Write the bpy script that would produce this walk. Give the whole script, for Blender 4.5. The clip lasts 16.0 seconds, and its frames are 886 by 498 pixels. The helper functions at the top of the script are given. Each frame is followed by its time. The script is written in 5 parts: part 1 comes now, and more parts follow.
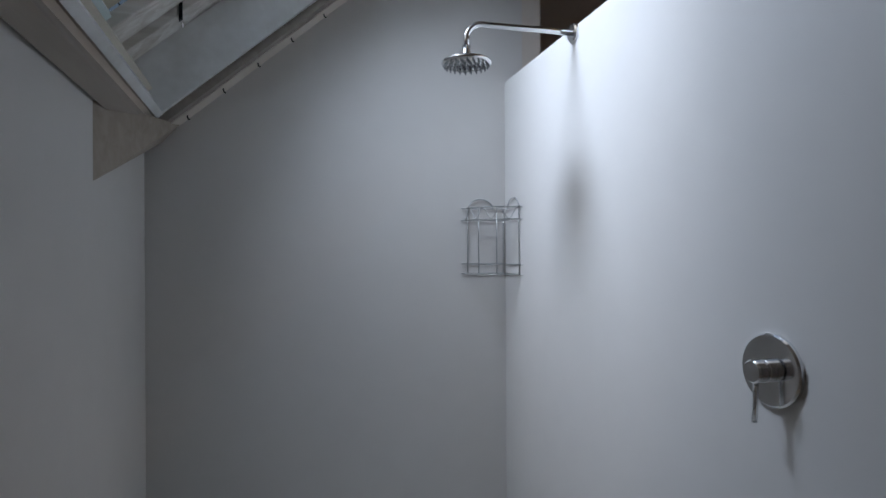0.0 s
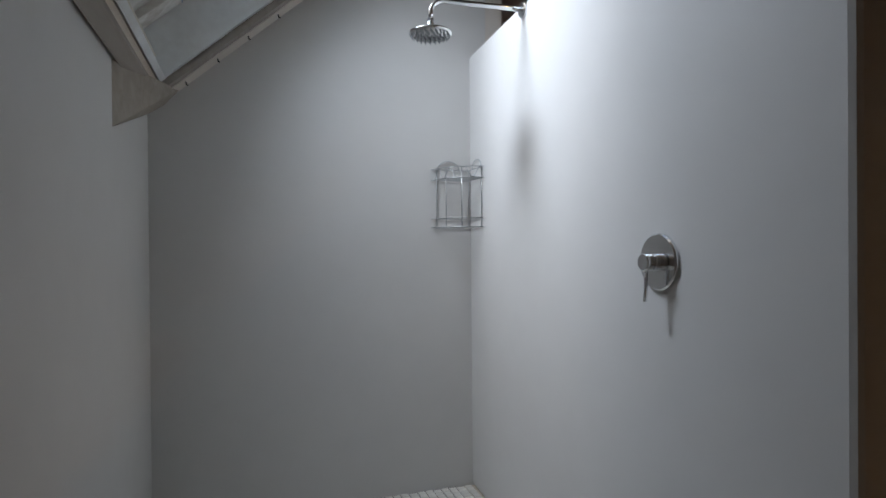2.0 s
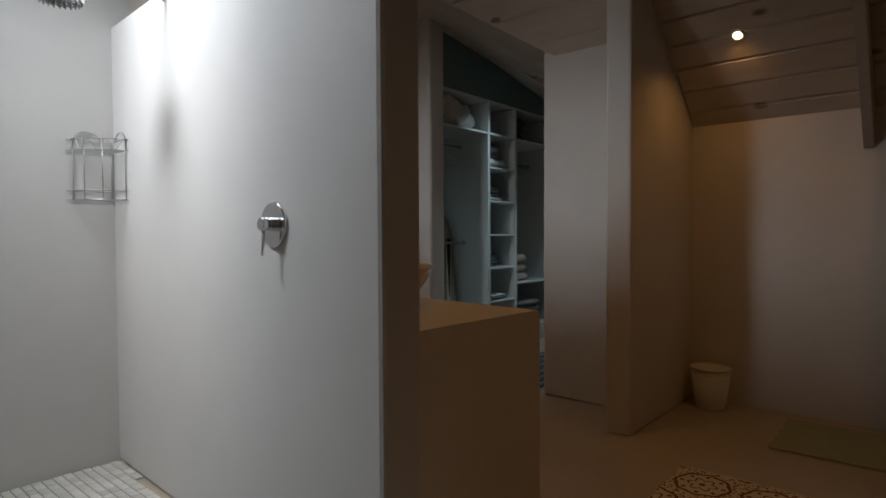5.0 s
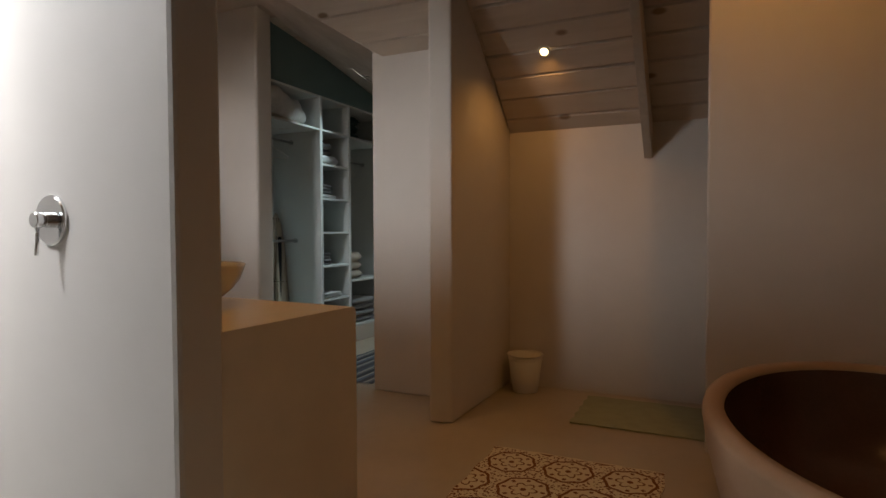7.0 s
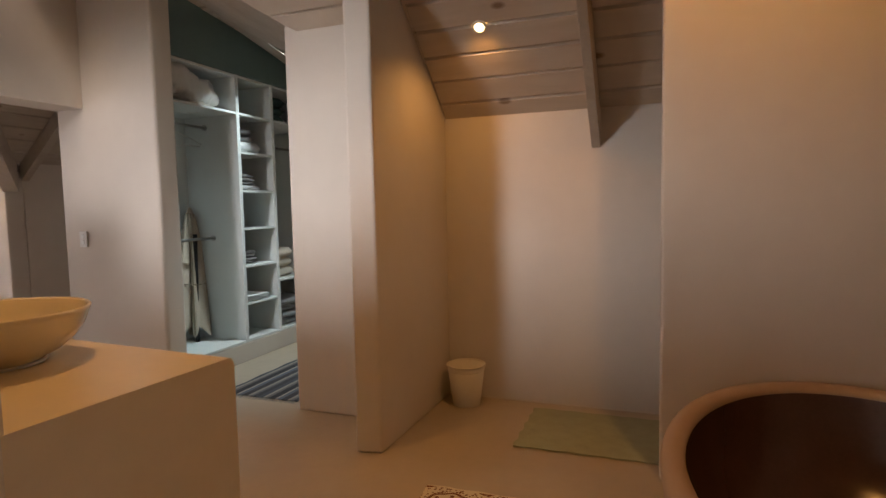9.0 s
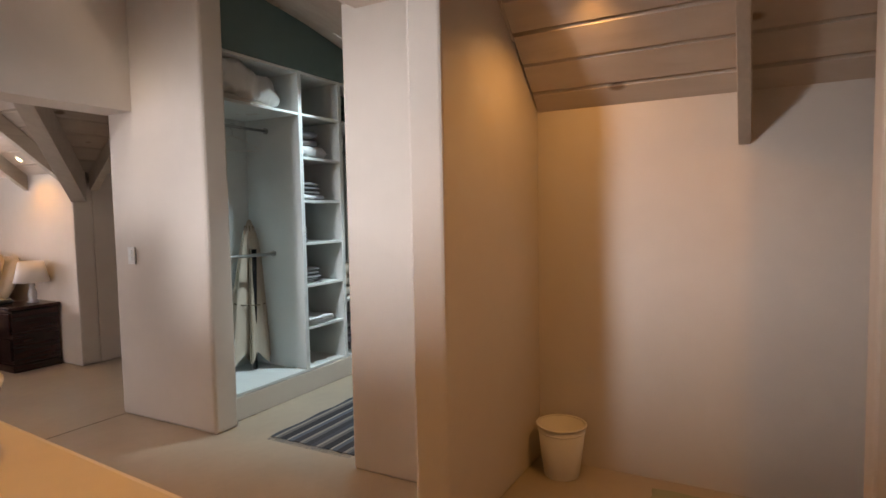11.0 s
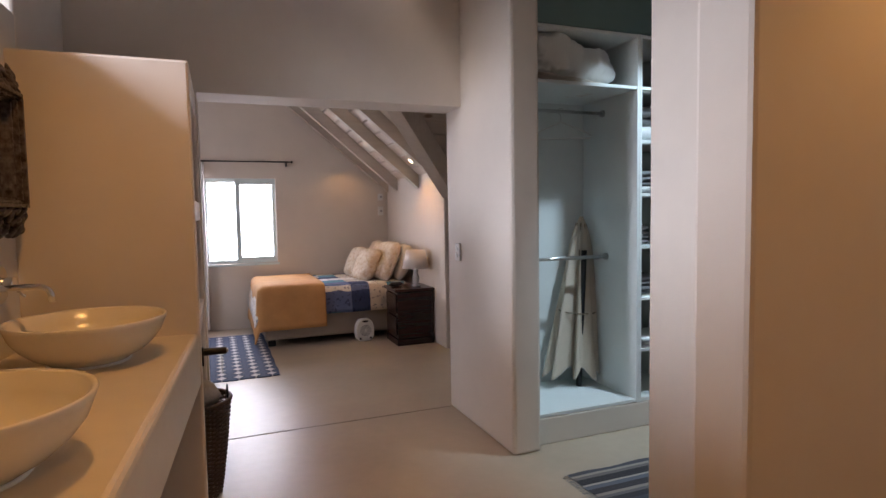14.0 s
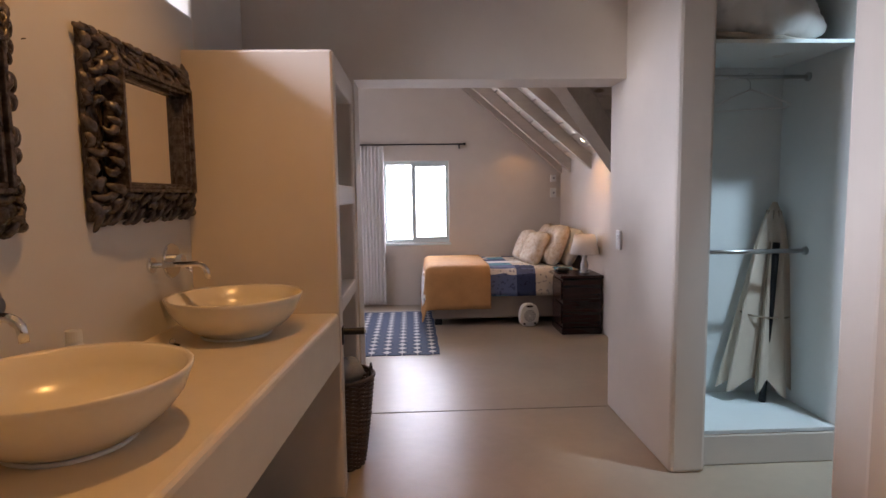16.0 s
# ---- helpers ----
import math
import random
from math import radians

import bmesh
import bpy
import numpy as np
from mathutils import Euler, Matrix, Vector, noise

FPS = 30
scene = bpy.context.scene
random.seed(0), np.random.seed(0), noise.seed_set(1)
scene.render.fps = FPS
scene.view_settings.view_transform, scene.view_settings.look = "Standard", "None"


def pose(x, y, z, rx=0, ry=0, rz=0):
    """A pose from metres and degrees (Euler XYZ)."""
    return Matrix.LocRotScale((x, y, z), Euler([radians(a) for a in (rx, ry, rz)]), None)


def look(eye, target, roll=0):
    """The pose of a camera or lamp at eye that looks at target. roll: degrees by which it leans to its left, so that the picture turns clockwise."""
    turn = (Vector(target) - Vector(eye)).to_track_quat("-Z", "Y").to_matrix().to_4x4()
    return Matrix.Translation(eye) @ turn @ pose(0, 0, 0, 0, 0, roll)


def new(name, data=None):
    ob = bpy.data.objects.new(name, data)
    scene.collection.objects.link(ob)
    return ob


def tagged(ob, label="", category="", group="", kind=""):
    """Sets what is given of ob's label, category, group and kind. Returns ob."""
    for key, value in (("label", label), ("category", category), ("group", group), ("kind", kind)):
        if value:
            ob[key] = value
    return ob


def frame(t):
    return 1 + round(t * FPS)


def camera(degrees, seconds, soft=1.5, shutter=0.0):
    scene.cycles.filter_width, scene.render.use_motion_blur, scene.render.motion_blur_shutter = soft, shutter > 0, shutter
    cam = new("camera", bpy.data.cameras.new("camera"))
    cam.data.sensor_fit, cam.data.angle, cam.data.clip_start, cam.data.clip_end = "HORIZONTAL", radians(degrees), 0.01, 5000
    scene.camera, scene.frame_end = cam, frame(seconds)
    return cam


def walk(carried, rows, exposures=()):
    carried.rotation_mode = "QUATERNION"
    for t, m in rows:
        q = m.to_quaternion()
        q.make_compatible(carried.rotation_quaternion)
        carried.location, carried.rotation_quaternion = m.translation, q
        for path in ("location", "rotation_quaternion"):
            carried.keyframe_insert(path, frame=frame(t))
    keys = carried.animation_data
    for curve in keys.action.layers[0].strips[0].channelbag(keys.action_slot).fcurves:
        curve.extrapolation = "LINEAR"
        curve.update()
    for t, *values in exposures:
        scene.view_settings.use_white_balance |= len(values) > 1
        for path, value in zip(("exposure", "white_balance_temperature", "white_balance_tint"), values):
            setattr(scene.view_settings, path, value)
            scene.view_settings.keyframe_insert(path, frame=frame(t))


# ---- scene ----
cam = camera(75.4, 16.0)
PATH = [
    (0, (-1.069, 0.249, 1.484), (-0.483, 2.161, 1.484), -0.3),
    (0.5, (-1.079, 0.164, 1.421), (-0.48, 2.072, 1.414), -0.4),
    (1, (-1.084, 0.081, 1.372), (-0.482, 1.988, 1.363), -0.4),
    (1.5, (-1.1, -0.001, 1.32), (-0.484, 1.902, 1.306), -0.4),
    (2, (-1.106, -0.082, 1.278), (-0.467, 1.813, 1.265), -0.5),
    (2.5, (-1.103, -0.177, 1.238), (-0.411, 1.7, 1.221), -0.5),
    (3, (-1.11, -0.273, 1.219), (-0.291, 1.552, 1.201), -0.4),
    (3.5, (-1.119, -0.34, 1.196), (-0.106, 1.384, 1.178), -0.3),
    (4, (-1.143, -0.411, 1.186), (0.057, 1.189, 1.157), -0.3),
    (4.5, (-1.155, -0.452, 1.186), (0.232, 0.989, 1.143), -0.4),
    (5, (-1.177, -0.5, 1.194), (0.348, 0.792, 1.14), -0.3),
    (5.2, (-1.181, -0.528, 1.214), (0.39, 0.707, 1.148), -0.1),
    (7.3, (-1.137, -0.636, 1.19), (0.699, 0.151, 1.104), -0.4),
    (7.5, (-1.138, -0.654, 1.235), (0.712, 0.1, 1.127), -0.5),
    (8, (-1.029, -0.652, 1.28), (0.841, 0.046, 1.144), -0.9),
    (8.2, (-0.966, -0.652, 1.302), (0.907, 0.034, 1.153), -1.1),
    (10.3, (-0.148, -0.361, 1.365), (1.71, 0.365, 1.232), -0.9),
    (10.5, (-0.085, -0.349, 1.372), (1.748, 0.443, 1.244), -1.0),
    (11, (0.059, -0.279, 1.405), (1.808, 0.683, 1.277), -1.1),
    (11.5, (0.259, -0.239, 1.412), (1.883, 0.922, 1.294), -1.1),
    (12, (0.405, -0.199, 1.422), (1.891, 1.135, 1.311), -1.1),
    (12.5, (0.602, -0.17, 1.425), (1.892, 1.354, 1.316), -1.1),
    (13, (0.734, -0.151, 1.428), (1.806, 1.534, 1.322), -1.2),
    (13.5, (0.845, -0.147, 1.432), (1.727, 1.644, 1.316), -1.0),
    (14, (0.953, -0.125, 1.426), (1.681, 1.733, 1.296), -1.0),
    (14.5, (1.055, -0.095, 1.438), (1.62, 1.818, 1.29), -0.9),
    (15, (1.094, -0.069, 1.434), (1.518, 1.879, 1.275), -0.9),
    (15.5, (1.158, -0.034, 1.441), (1.416, 1.942, 1.264), -0.8),
    (16, (1.224, -0.017, 1.446), (1.315, 1.972, 1.257), -0.8),
]
walk(cam, [(t, look(eye, target, roll)) for t, eye, target, roll in PATH], [(0, -2.2, 5900, 14), (1.5, -2.05, 6100, 13), (3.5, -1.75, 6500, 13), (5, -1.75, 6700, 13), (7.3, -0.75, 7500, 18), (8.2, -0.3, 7700, 20), (10.3, 0.35, 7500, 21), (14, 0.15, 6600, 22), (16, 0.15, 6400, 23)])

# ---- light ----
world = bpy.data.worlds.new("sky")
scene.world = world
world.use_nodes = True
wn, wl = world.node_tree.nodes, world.node_tree.links
sky = wn.new("ShaderNodeTexSky")
sky.sky_type, sky.sun_disc = "NISHITA", False
sky.dust_density, sky.air_density = 6.0, 1.6
sky.sun_elevation, sky.sun_rotation = radians(48), radians(250)
wn["Background"].inputs["Strength"].default_value = 0.15
wl.new(sky.outputs[0], wn["Background"].inputs["Color"])
sun = new("sun", bpy.data.lights.new("sun", "SUN"))
sun.data.energy, sun.data.angle, sun.data.color = 0.9, radians(15), (1.0, 0.97, 0.93)
sun.matrix_world = look((-4, 1, 6), (0, 2, 0))

WARM = (1.0, 0.51, 0.14)
DAY = (0.80, 0.90, 1.0)


def area(name, m, w, h, watts, colour):
    ob = new(name, bpy.data.lights.new(name, "AREA"))
    ob.data.shape, ob.data.size, ob.data.size_y = "RECTANGLE", w, h
    ob.data.energy, ob.data.color = watts, colour
    ob.matrix_world = m
    return ob


def spot(name, at, to, watts, colour=WARM, cone=110, blend=0.6):
    ob = new(name, bpy.data.lights.new(name, "SPOT"))
    ob.data.energy, ob.data.color, ob.data.spot_size, ob.data.spot_blend, ob.data.shadow_soft_size = watts, colour, radians(cone), blend, 0.03
    ob.matrix_world = look(at, to)
    return ob


area("shower_skylight_daylight", look((-1.10, 2.10, 2.98), (-0.48, 2.03, 2.22)), 0.45, 0.45, 64, DAY).data.spread = radians(104)
# Added skylight, never in view; placed by the lit patch's edges in the wardrobe.
area("unseen_skylight_daylight", look((3.73, 2.0, 3.19), (3.40, 2.80, 1.2)), 0.16, 0.12, 14, (0.62, 0.88, 1.0)).data.spread = radians(90)
area("bedroom_window_daylight", look((1.2, 7.62, 1.35), (1.2, 5.5, 1.0)), 0.85, 1.05, 32, (0.86, 0.90, 1.0))
# Fill lamp added before the windowless west wall to brighten the bedroom boards.
area("bedroom_side_fill", look((-1.45, 5.6, 1.4), (1.5, 5.8, 2.0)), 1.2, 1.1, 26, (0.86, 0.90, 1.0))
spot("alcove_downlight", (2.58, 0.39, 2.36), (2.62, 0.39, 0), 11, cone=150, blend=0.8)
spot("vanity_downlight", (0.92, 1.5, 3.3), (0.42, 1.6, 0), 68, cone=100, blend=0.7)
spot("bath_downlight", (1.45, -0.9, 3.2), (1.6, -0.9, 0), 44, cone=120)
spot("bedroom_downlight", (2.88, 5.80, 1.96), (2.6, 5.8, 0), 12, cone=130)
spot("gable_downlight", (2.50, 7.20, 2.10), (2.50, 7.22, 0), 2.5, cone=130)

# ---- materials ----


def mat(name, colour, rough=0.6, metal=0.0, vary=0.12, scale=3.0, bump=0.0, bump_scale=60.0, second=None, coat=0.0, per=0.0, trans=0.0):
    """Principled surface with broad stains, fine grain and relief."""
    m = bpy.data.materials.new(name)
    m.use_nodes = True
    n, l = m.node_tree.nodes, m.node_tree.links
    b = n["Principled BSDF"]
    b.inputs["Roughness"].default_value, b.inputs["Metallic"].default_value = rough, metal
    b.inputs["Coat Weight"].default_value = coat
    if trans:
        b.inputs["Transmission Weight"].default_value = trans
    tc = n.new("ShaderNodeTexCoord")
    n1, n2 = n.new("ShaderNodeTexNoise"), n.new("ShaderNodeTexNoise")
    n1.inputs["Scale"].default_value, n1.inputs["Detail"].default_value = scale, 4
    n2.inputs["Scale"].default_value, n2.inputs["Detail"].default_value = bump_scale, 3
    for q in (n1, n2):
        l.new(tc.outputs["Object"], q.inputs["Vector"])
    add = n.new("ShaderNodeMath")
    add.operation = "MULTIPLY_ADD"
    add.inputs[1].default_value = 0.3
    l.new(n2.outputs["Fac"], add.inputs[0])
    l.new(n1.outputs["Fac"], add.inputs[2])
    r = n.new("ShaderNodeValToRGB")
    c2 = second or tuple(c * (1 - vary) for c in colour)
    r.color_ramp.elements[0].position, r.color_ramp.elements[1].position = 0.45, 0.85
    r.color_ramp.elements[0].color, r.color_ramp.elements[1].color = (*c2, 1), (*colour, 1)
    l.new(add.outputs[0], r.inputs["Fac"])
    out = r.outputs["Color"]
    if per:
        oi, hs = n.new("ShaderNodeObjectInfo"), n.new("ShaderNodeHueSaturation")
        mr = n.new("ShaderNodeMapRange")
        mr.inputs["To Min"].default_value, mr.inputs["To Max"].default_value = 1 - per, 1 + per
        l.new(oi.outputs["Random"], mr.inputs["Value"])
        l.new(mr.outputs[0], hs.inputs["Value"])
        l.new(out, hs.inputs["Color"])
        out = hs.outputs["Color"]
    l.new(out, b.inputs["Base Color"])
    if bump:
        bp = n.new("ShaderNodeBump")
        bp.inputs["Strength"].default_value, bp.inputs["Distance"].default_value = min(1, bump), 0.01 * max(1, bump)
        l.new(add.outputs[0], bp.inputs["Height"])
        l.new(bp.outputs["Normal"], b.inputs["Normal"])
    return m


def glow(name, colour, strength):
    m = bpy.data.materials.new(name)
    m.use_nodes = True
    n = m.node_tree.nodes
    b = n["Principled BSDF"]
    b.inputs["Base Color"].default_value = (*colour, 1)
    b.inputs["Emission Color"].default_value = (*colour, 1)
    b.inputs["Emission Strength"].default_value = strength
    return m


def wood(name, c1, c2, rough=0.5, axis=1, stretch=12.0, knots=True, bump=0.3, scale=5.0):
    """Grain running along one axis, with knots."""
    m = bpy.data.materials.new(name)
    m.use_nodes = True
    n, l = m.node_tree.nodes, m.node_tree.links
    b = n["Principled BSDF"]
    b.inputs["Roughness"].default_value = rough
    tc, mp = n.new("ShaderNodeTexCoord"), n.new("ShaderNodeMapping")
    s = [scale * stretch] * 3
    s[axis] = scale
    mp.inputs["Scale"].default_value = s
    l.new(tc.outputs["Object"], mp.inputs["Vector"])
    no = n.new("ShaderNodeTexNoise")
    no.inputs["Scale"].default_value, no.inputs["Detail"].default_value, no.inputs["Distortion"].default_value = 0.35, 5, 0.8
    l.new(mp.outputs[0], no.inputs["Vector"])
    r = n.new("ShaderNodeValToRGB")
    r.color_ramp.elements[0].position, r.color_ramp.elements[1].position = 0.3, 0.7
    r.color_ramp.elements[0].color, r.color_ramp.elements[1].color = (*c2, 1), (*c1, 1)
    l.new(no.outputs["Fac"], r.inputs["Fac"])
    out = r.outputs["Color"]
    if knots:
        v = n.new("ShaderNodeTexVoronoi")
        v.inputs["Scale"].default_value = 3.0
        m3 = n.new("ShaderNodeMapping")
        k = [1.5] * 3
        k[axis] = 0.8
        m3.inputs["Scale"].default_value = k
        l.new(tc.outputs["Object"], m3.inputs["Vector"])
        l.new(m3.outputs[0], v.inputs["Vector"])
        r2 = n.new("ShaderNodeValToRGB")
        r2.color_ramp.elements[0].position, r2.color_ramp.elements[1].position = 0.07, 0.13
        r2.color_ramp.elements[0].color, r2.color_ramp.elements[1].color = (1, 1, 1, 1), (0, 0, 0, 1)
        l.new(v.outputs["Distance"], r2.inputs["Fac"])
        mx = n.new("ShaderNodeMix")
        mx.data_type = "RGBA"
        l.new(r2.outputs["Color"], mx.inputs["Factor"])
        l.new(out, mx.inputs[6])
        mx.inputs[7].default_value = (c2[0] * 0.45, c2[1] * 0.36, c2[2] * 0.28, 1)
        out = mx.outputs[2]
    l.new(out, b.inputs["Base Color"])
    bp = n.new("ShaderNodeBump")
    bp.inputs["Strength"].default_value, bp.inputs["Distance"].default_value = bump, 0.004
    l.new(no.outputs["Fac"], bp.inputs["Height"])
    l.new(bp.outputs["Normal"], b.inputs["Normal"])
    return m


def stripes(name, bands, width, axis=1, rough=0.95):
    """Woven cloth with bands of colour across one axis."""
    m = bpy.data.materials.new(name)
    m.use_nodes = True
    n, l = m.node_tree.nodes, m.node_tree.links
    b = n["Principled BSDF"]
    b.inputs["Roughness"].default_value = rough
    tc, sx = n.new("ShaderNodeTexCoord"), n.new("ShaderNodeSeparateXYZ")
    l.new(tc.outputs["Object"], sx.inputs[0])
    di = n.new("ShaderNodeMath")
    di.operation = "DIVIDE"
    di.inputs[1].default_value = width
    l.new(sx.outputs[axis], di.inputs[0])
    fr = n.new("ShaderNodeMath")
    fr.operation = "FRACT"
    l.new(di.outputs[0], fr.inputs[0])
    r = n.new("ShaderNodeValToRGB")
    r.color_ramp.interpolation = "CONSTANT"
    while len(r.color_ramp.elements) < len(bands):
        r.color_ramp.elements.new(0.5)
    for e, (p, c) in zip(r.color_ramp.elements, bands):
        e.position, e.color = p, (*c, 1)
    l.new(fr.outputs[0], r.inputs["Fac"])
    l.new(r.outputs["Color"], b.inputs["Base Color"])
    no, bp = n.new("ShaderNodeTexNoise"), n.new("ShaderNodeBump")
    no.inputs["Scale"].default_value = 300
    l.new(tc.outputs["Object"], no.inputs["Vector"])
    l.new(no.outputs["Fac"], bp.inputs["Height"])
    bp.inputs["Distance"].default_value = 0.003
    l.new(bp.outputs["Normal"], b.inputs["Normal"])
    return m


M_WALL = mat("cream_plaster", (0.66, 0.60, 0.535), 0.75, vary=0.07, scale=1.3, bump=0.25, bump_scale=9)
M_SHOWER = mat("grey_white_plaster", (0.60, 0.585, 0.56), 0.6, vary=0.06, scale=1.2, bump=0.22, bump_scale=8)
M_FLOOR = mat("polished_screed", (0.46, 0.385, 0.295), 0.33, vary=0.16, scale=1.8, bump=0.06, bump_scale=14)
M_COUNTER = mat("sealed_plaster", (0.70, 0.62, 0.50), 0.35, vary=0.08, scale=3, bump=0.12, bump_scale=12)
M_TEAL = mat("teal_paint", (0.15, 0.24, 0.24), 0.7, vary=0.08, bump=0.1, bump_scale=20)
M_PLANK = wood("whitewashed_pine", (0.60, 0.52, 0.44), (0.52, 0.44, 0.36), 0.6, axis=1, stretch=7, bump=0.15)
M_RAFTER = wood("whitewashed_beam", (0.52, 0.46, 0.39), (0.46, 0.40, 0.335), 0.65, axis=0, knots=False)
M_DARKBEAM = wood("greyed_beam", (0.36, 0.31, 0.26), (0.29, 0.25, 0.20), 0.7, axis=0, knots=False)
M_WHITE = mat("white_board", (0.76, 0.79, 0.78), 0.45, vary=0.04, scale=4)
M_SHELF = mat("white_melamine", (0.70, 0.74, 0.73), 0.4, vary=0.04, scale=4)
M_CHROME = mat("chrome", (0.78, 0.79, 0.80), 0.12, 1.0, vary=0.04)
M_WIRE = mat("dull_chrome_wire", (0.50, 0.51, 0.51), 0.28, 1.0, vary=0.1)
M_BASIN = mat("cream_stone_basin", (0.78, 0.72, 0.60), 0.22, vary=0.06, scale=6, coat=0.3)
M_TUB = mat("brown_stone_tub", (0.10, 0.045, 0.03), 0.22, vary=0.3, scale=4, coat=0.3)
M_TUBOUT = mat("tan_stone_tub", (0.40, 0.27, 0.18), 0.45, vary=0.12, scale=4, bump=0.1)
M_BIN = mat("white_enamel", (0.72, 0.68, 0.60), 0.35, vary=0.05)
M_BLACK = mat("black_iron", (0.02, 0.02, 0.022), 0.4, 0.6)
M_MAHOG = wood("dark_mahogany", (0.035, 0.012, 0.01), (0.018, 0.007, 0.006), 0.25, axis=0, knots=False, bump=0.1)
M_LINEN = mat("cream_linen", (0.60, 0.54, 0.46), 0.9, vary=0.1, scale=8, bump=0.4, bump_scale=90)
M_BASE = mat("beige_bed_base", (0.40, 0.34, 0.29), 0.9, vary=0.08, scale=5, bump=0.3, bump_scale=200)
M_THROW = mat("ochre_throw", (0.56, 0.29, 0.11), 0.95, vary=0.18, scale=6, bump=0.6, bump_scale=120)
M_DUVET = mat("white_duvet", (0.70, 0.69, 0.66), 0.9, vary=0.06, scale=6, bump=0.5, bump_scale=20)
M_TOWEL = mat("white_towel", (0.74, 0.76, 0.77), 0.95, vary=0.06, scale=20, bump=0.6, bump_scale=250)
M_GREYCL = mat("grey_cloth", (0.35, 0.36, 0.37), 0.95, vary=0.25, scale=15, bump=0.5, bump_scale=120)
M_GREENCL = mat("dark_green_cloth", (0.04, 0.10, 0.09), 0.95, vary=0.3, scale=12, bump=0.5, bump_scale=90)
M_CANVAS = mat("cream_canvas", (0.54, 0.46, 0.37), 0.9, vary=0.08, scale=6, bump=0.3, bump_scale=160)
M_POLE = wood("weathered_pole", (0.25, 0.20, 0.14), (0.16, 0.12, 0.08), 0.6, axis=2, knots=False)
M_GOLDPIL = mat("beige_damask", (0.50, 0.37, 0.25), 0.85, second=(0.68, 0.60, 0.50), scale=22, bump=0.3, bump_scale=60)
M_CARVED = mat("silvered_dark_carving", (0.105, 0.088, 0.085), 0.26, 0.0, second=(0.022, 0.014, 0.012), scale=30, bump=0.9, bump_scale=90)
M_MIRROR = mat("mirror_glass", (0.86, 0.86, 0.85), 0.02, 1.0, vary=0.0)
M_TILE = mat("off_white_mosaic_stone", (0.62, 0.59, 0.53), 0.5, vary=0.2, scale=30, bump=0.2, bump_scale=80, per=0.14)
M_TILE_J = mat("mosaic_stone_joined", (0.62, 0.59, 0.53), 0.5, vary=0.35, scale=24, bump=0.2, bump_scale=80)
M_GROUT = mat("grey_grout", (0.27, 0.25, 0.22), 0.8, vary=0.2, scale=8)
M_MAT = mat("sage_bath_mat", (0.36, 0.38, 0.27), 0.95, vary=0.12, scale=12, bump=0.8, bump_scale=170)
M_WICKER = mat("dark_wicker", (0.085, 0.055, 0.04), 0.55, vary=0.4, scale=60, bump=0.5, bump_scale=150)
M_WINFRAME = mat("white_window_frame", (0.62, 0.72, 0.72), 0.4, vary=0.03)
M_CURTAIN = mat("pale_grey_curtain", (0.80, 0.77, 0.76), 0.9, vary=0.06, scale=4, bump=0.3, bump_scale=200)
M_SHADE = mat("cream_lamp_shade", (0.80, 0.74, 0.68), 0.9, vary=0.05)
M_GLASSB = mat("clear_glass_lamp_base", (0.80, 0.82, 0.84), 0.05, vary=0.0, trans=0.6)
M_PLASTIC = mat("white_plastic", (0.72, 0.72, 0.70), 0.4, vary=0.04)
# Near-black colour puts the shade of open board joints into the roof backing.
M_GAPSHADE = mat("gap_shade", (0.02, 0.02, 0.02), 0.9)
M_OUT = glow("overcast_outside", (0.95, 0.98, 1.0), 1.6)
M_BULB = glow("lit_downlight", (1.0, 0.78, 0.42), 14.0)
M_PAINTWOOD = wood("weathered_white_timber", (0.82, 0.81, 0.78), (0.52, 0.48, 0.43), 0.7, axis=0, knots=False, bump=0.6)
M_REVEAL = mat("white_painted_reveal", (0.76, 0.77, 0.77), 0.55, second=(0.60, 0.60, 0.58), scale=5, bump=0.2, bump_scale=30)
M_SKYFRAME = mat("cream_painted_frame", (0.60, 0.56, 0.47), 0.5, vary=0.08)
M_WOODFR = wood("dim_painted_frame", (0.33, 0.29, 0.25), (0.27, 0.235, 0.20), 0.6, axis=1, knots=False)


def pane_glass():
    m = bpy.data.materials.new("window_glass")
    m.use_nodes = True
    b = m.node_tree.nodes["Principled BSDF"]
    b.inputs["Transmission Weight"].default_value, b.inputs["Roughness"].default_value, b.inputs["IOR"].default_value = 1.0, 0.0, 1.05
    b.inputs["Base Color"].default_value = (0.93, 0.97, 0.97, 1)
    return m


M_GLASS = pane_glass()

# ---- mesh helpers ----


def link(name, bm, material, parent=None, label="", smooth=False, bevel=0.0):
    me = bpy.data.meshes.new(name)
    bmesh.ops.recalc_face_normals(bm, faces=bm.faces)
    bm.to_mesh(me)
    bm.free()
    me.materials.append(material)
    ob = new(name, me)
    if parent is not None:
        ob.parent = parent
    if smooth:
        me.polygons.foreach_set("use_smooth", [True] * len(me.polygons))
    if bevel:
        b = ob.modifiers.new("edge", "BEVEL")
        b.width, b.segments, b.limit_method = bevel, 2, "ANGLE"
        me.polygons.foreach_set("use_smooth", [False] * len(me.polygons))
    if label:
        ob["label"] = label
    return ob


part = link


def thing(name, label, category, group="", at=(0, 0, 0), rz=0.0, kind=""):
    e = new(name)
    e.matrix_world = pose(*at, 0, 0, rz)
    return tagged(e, label, category, group, kind)


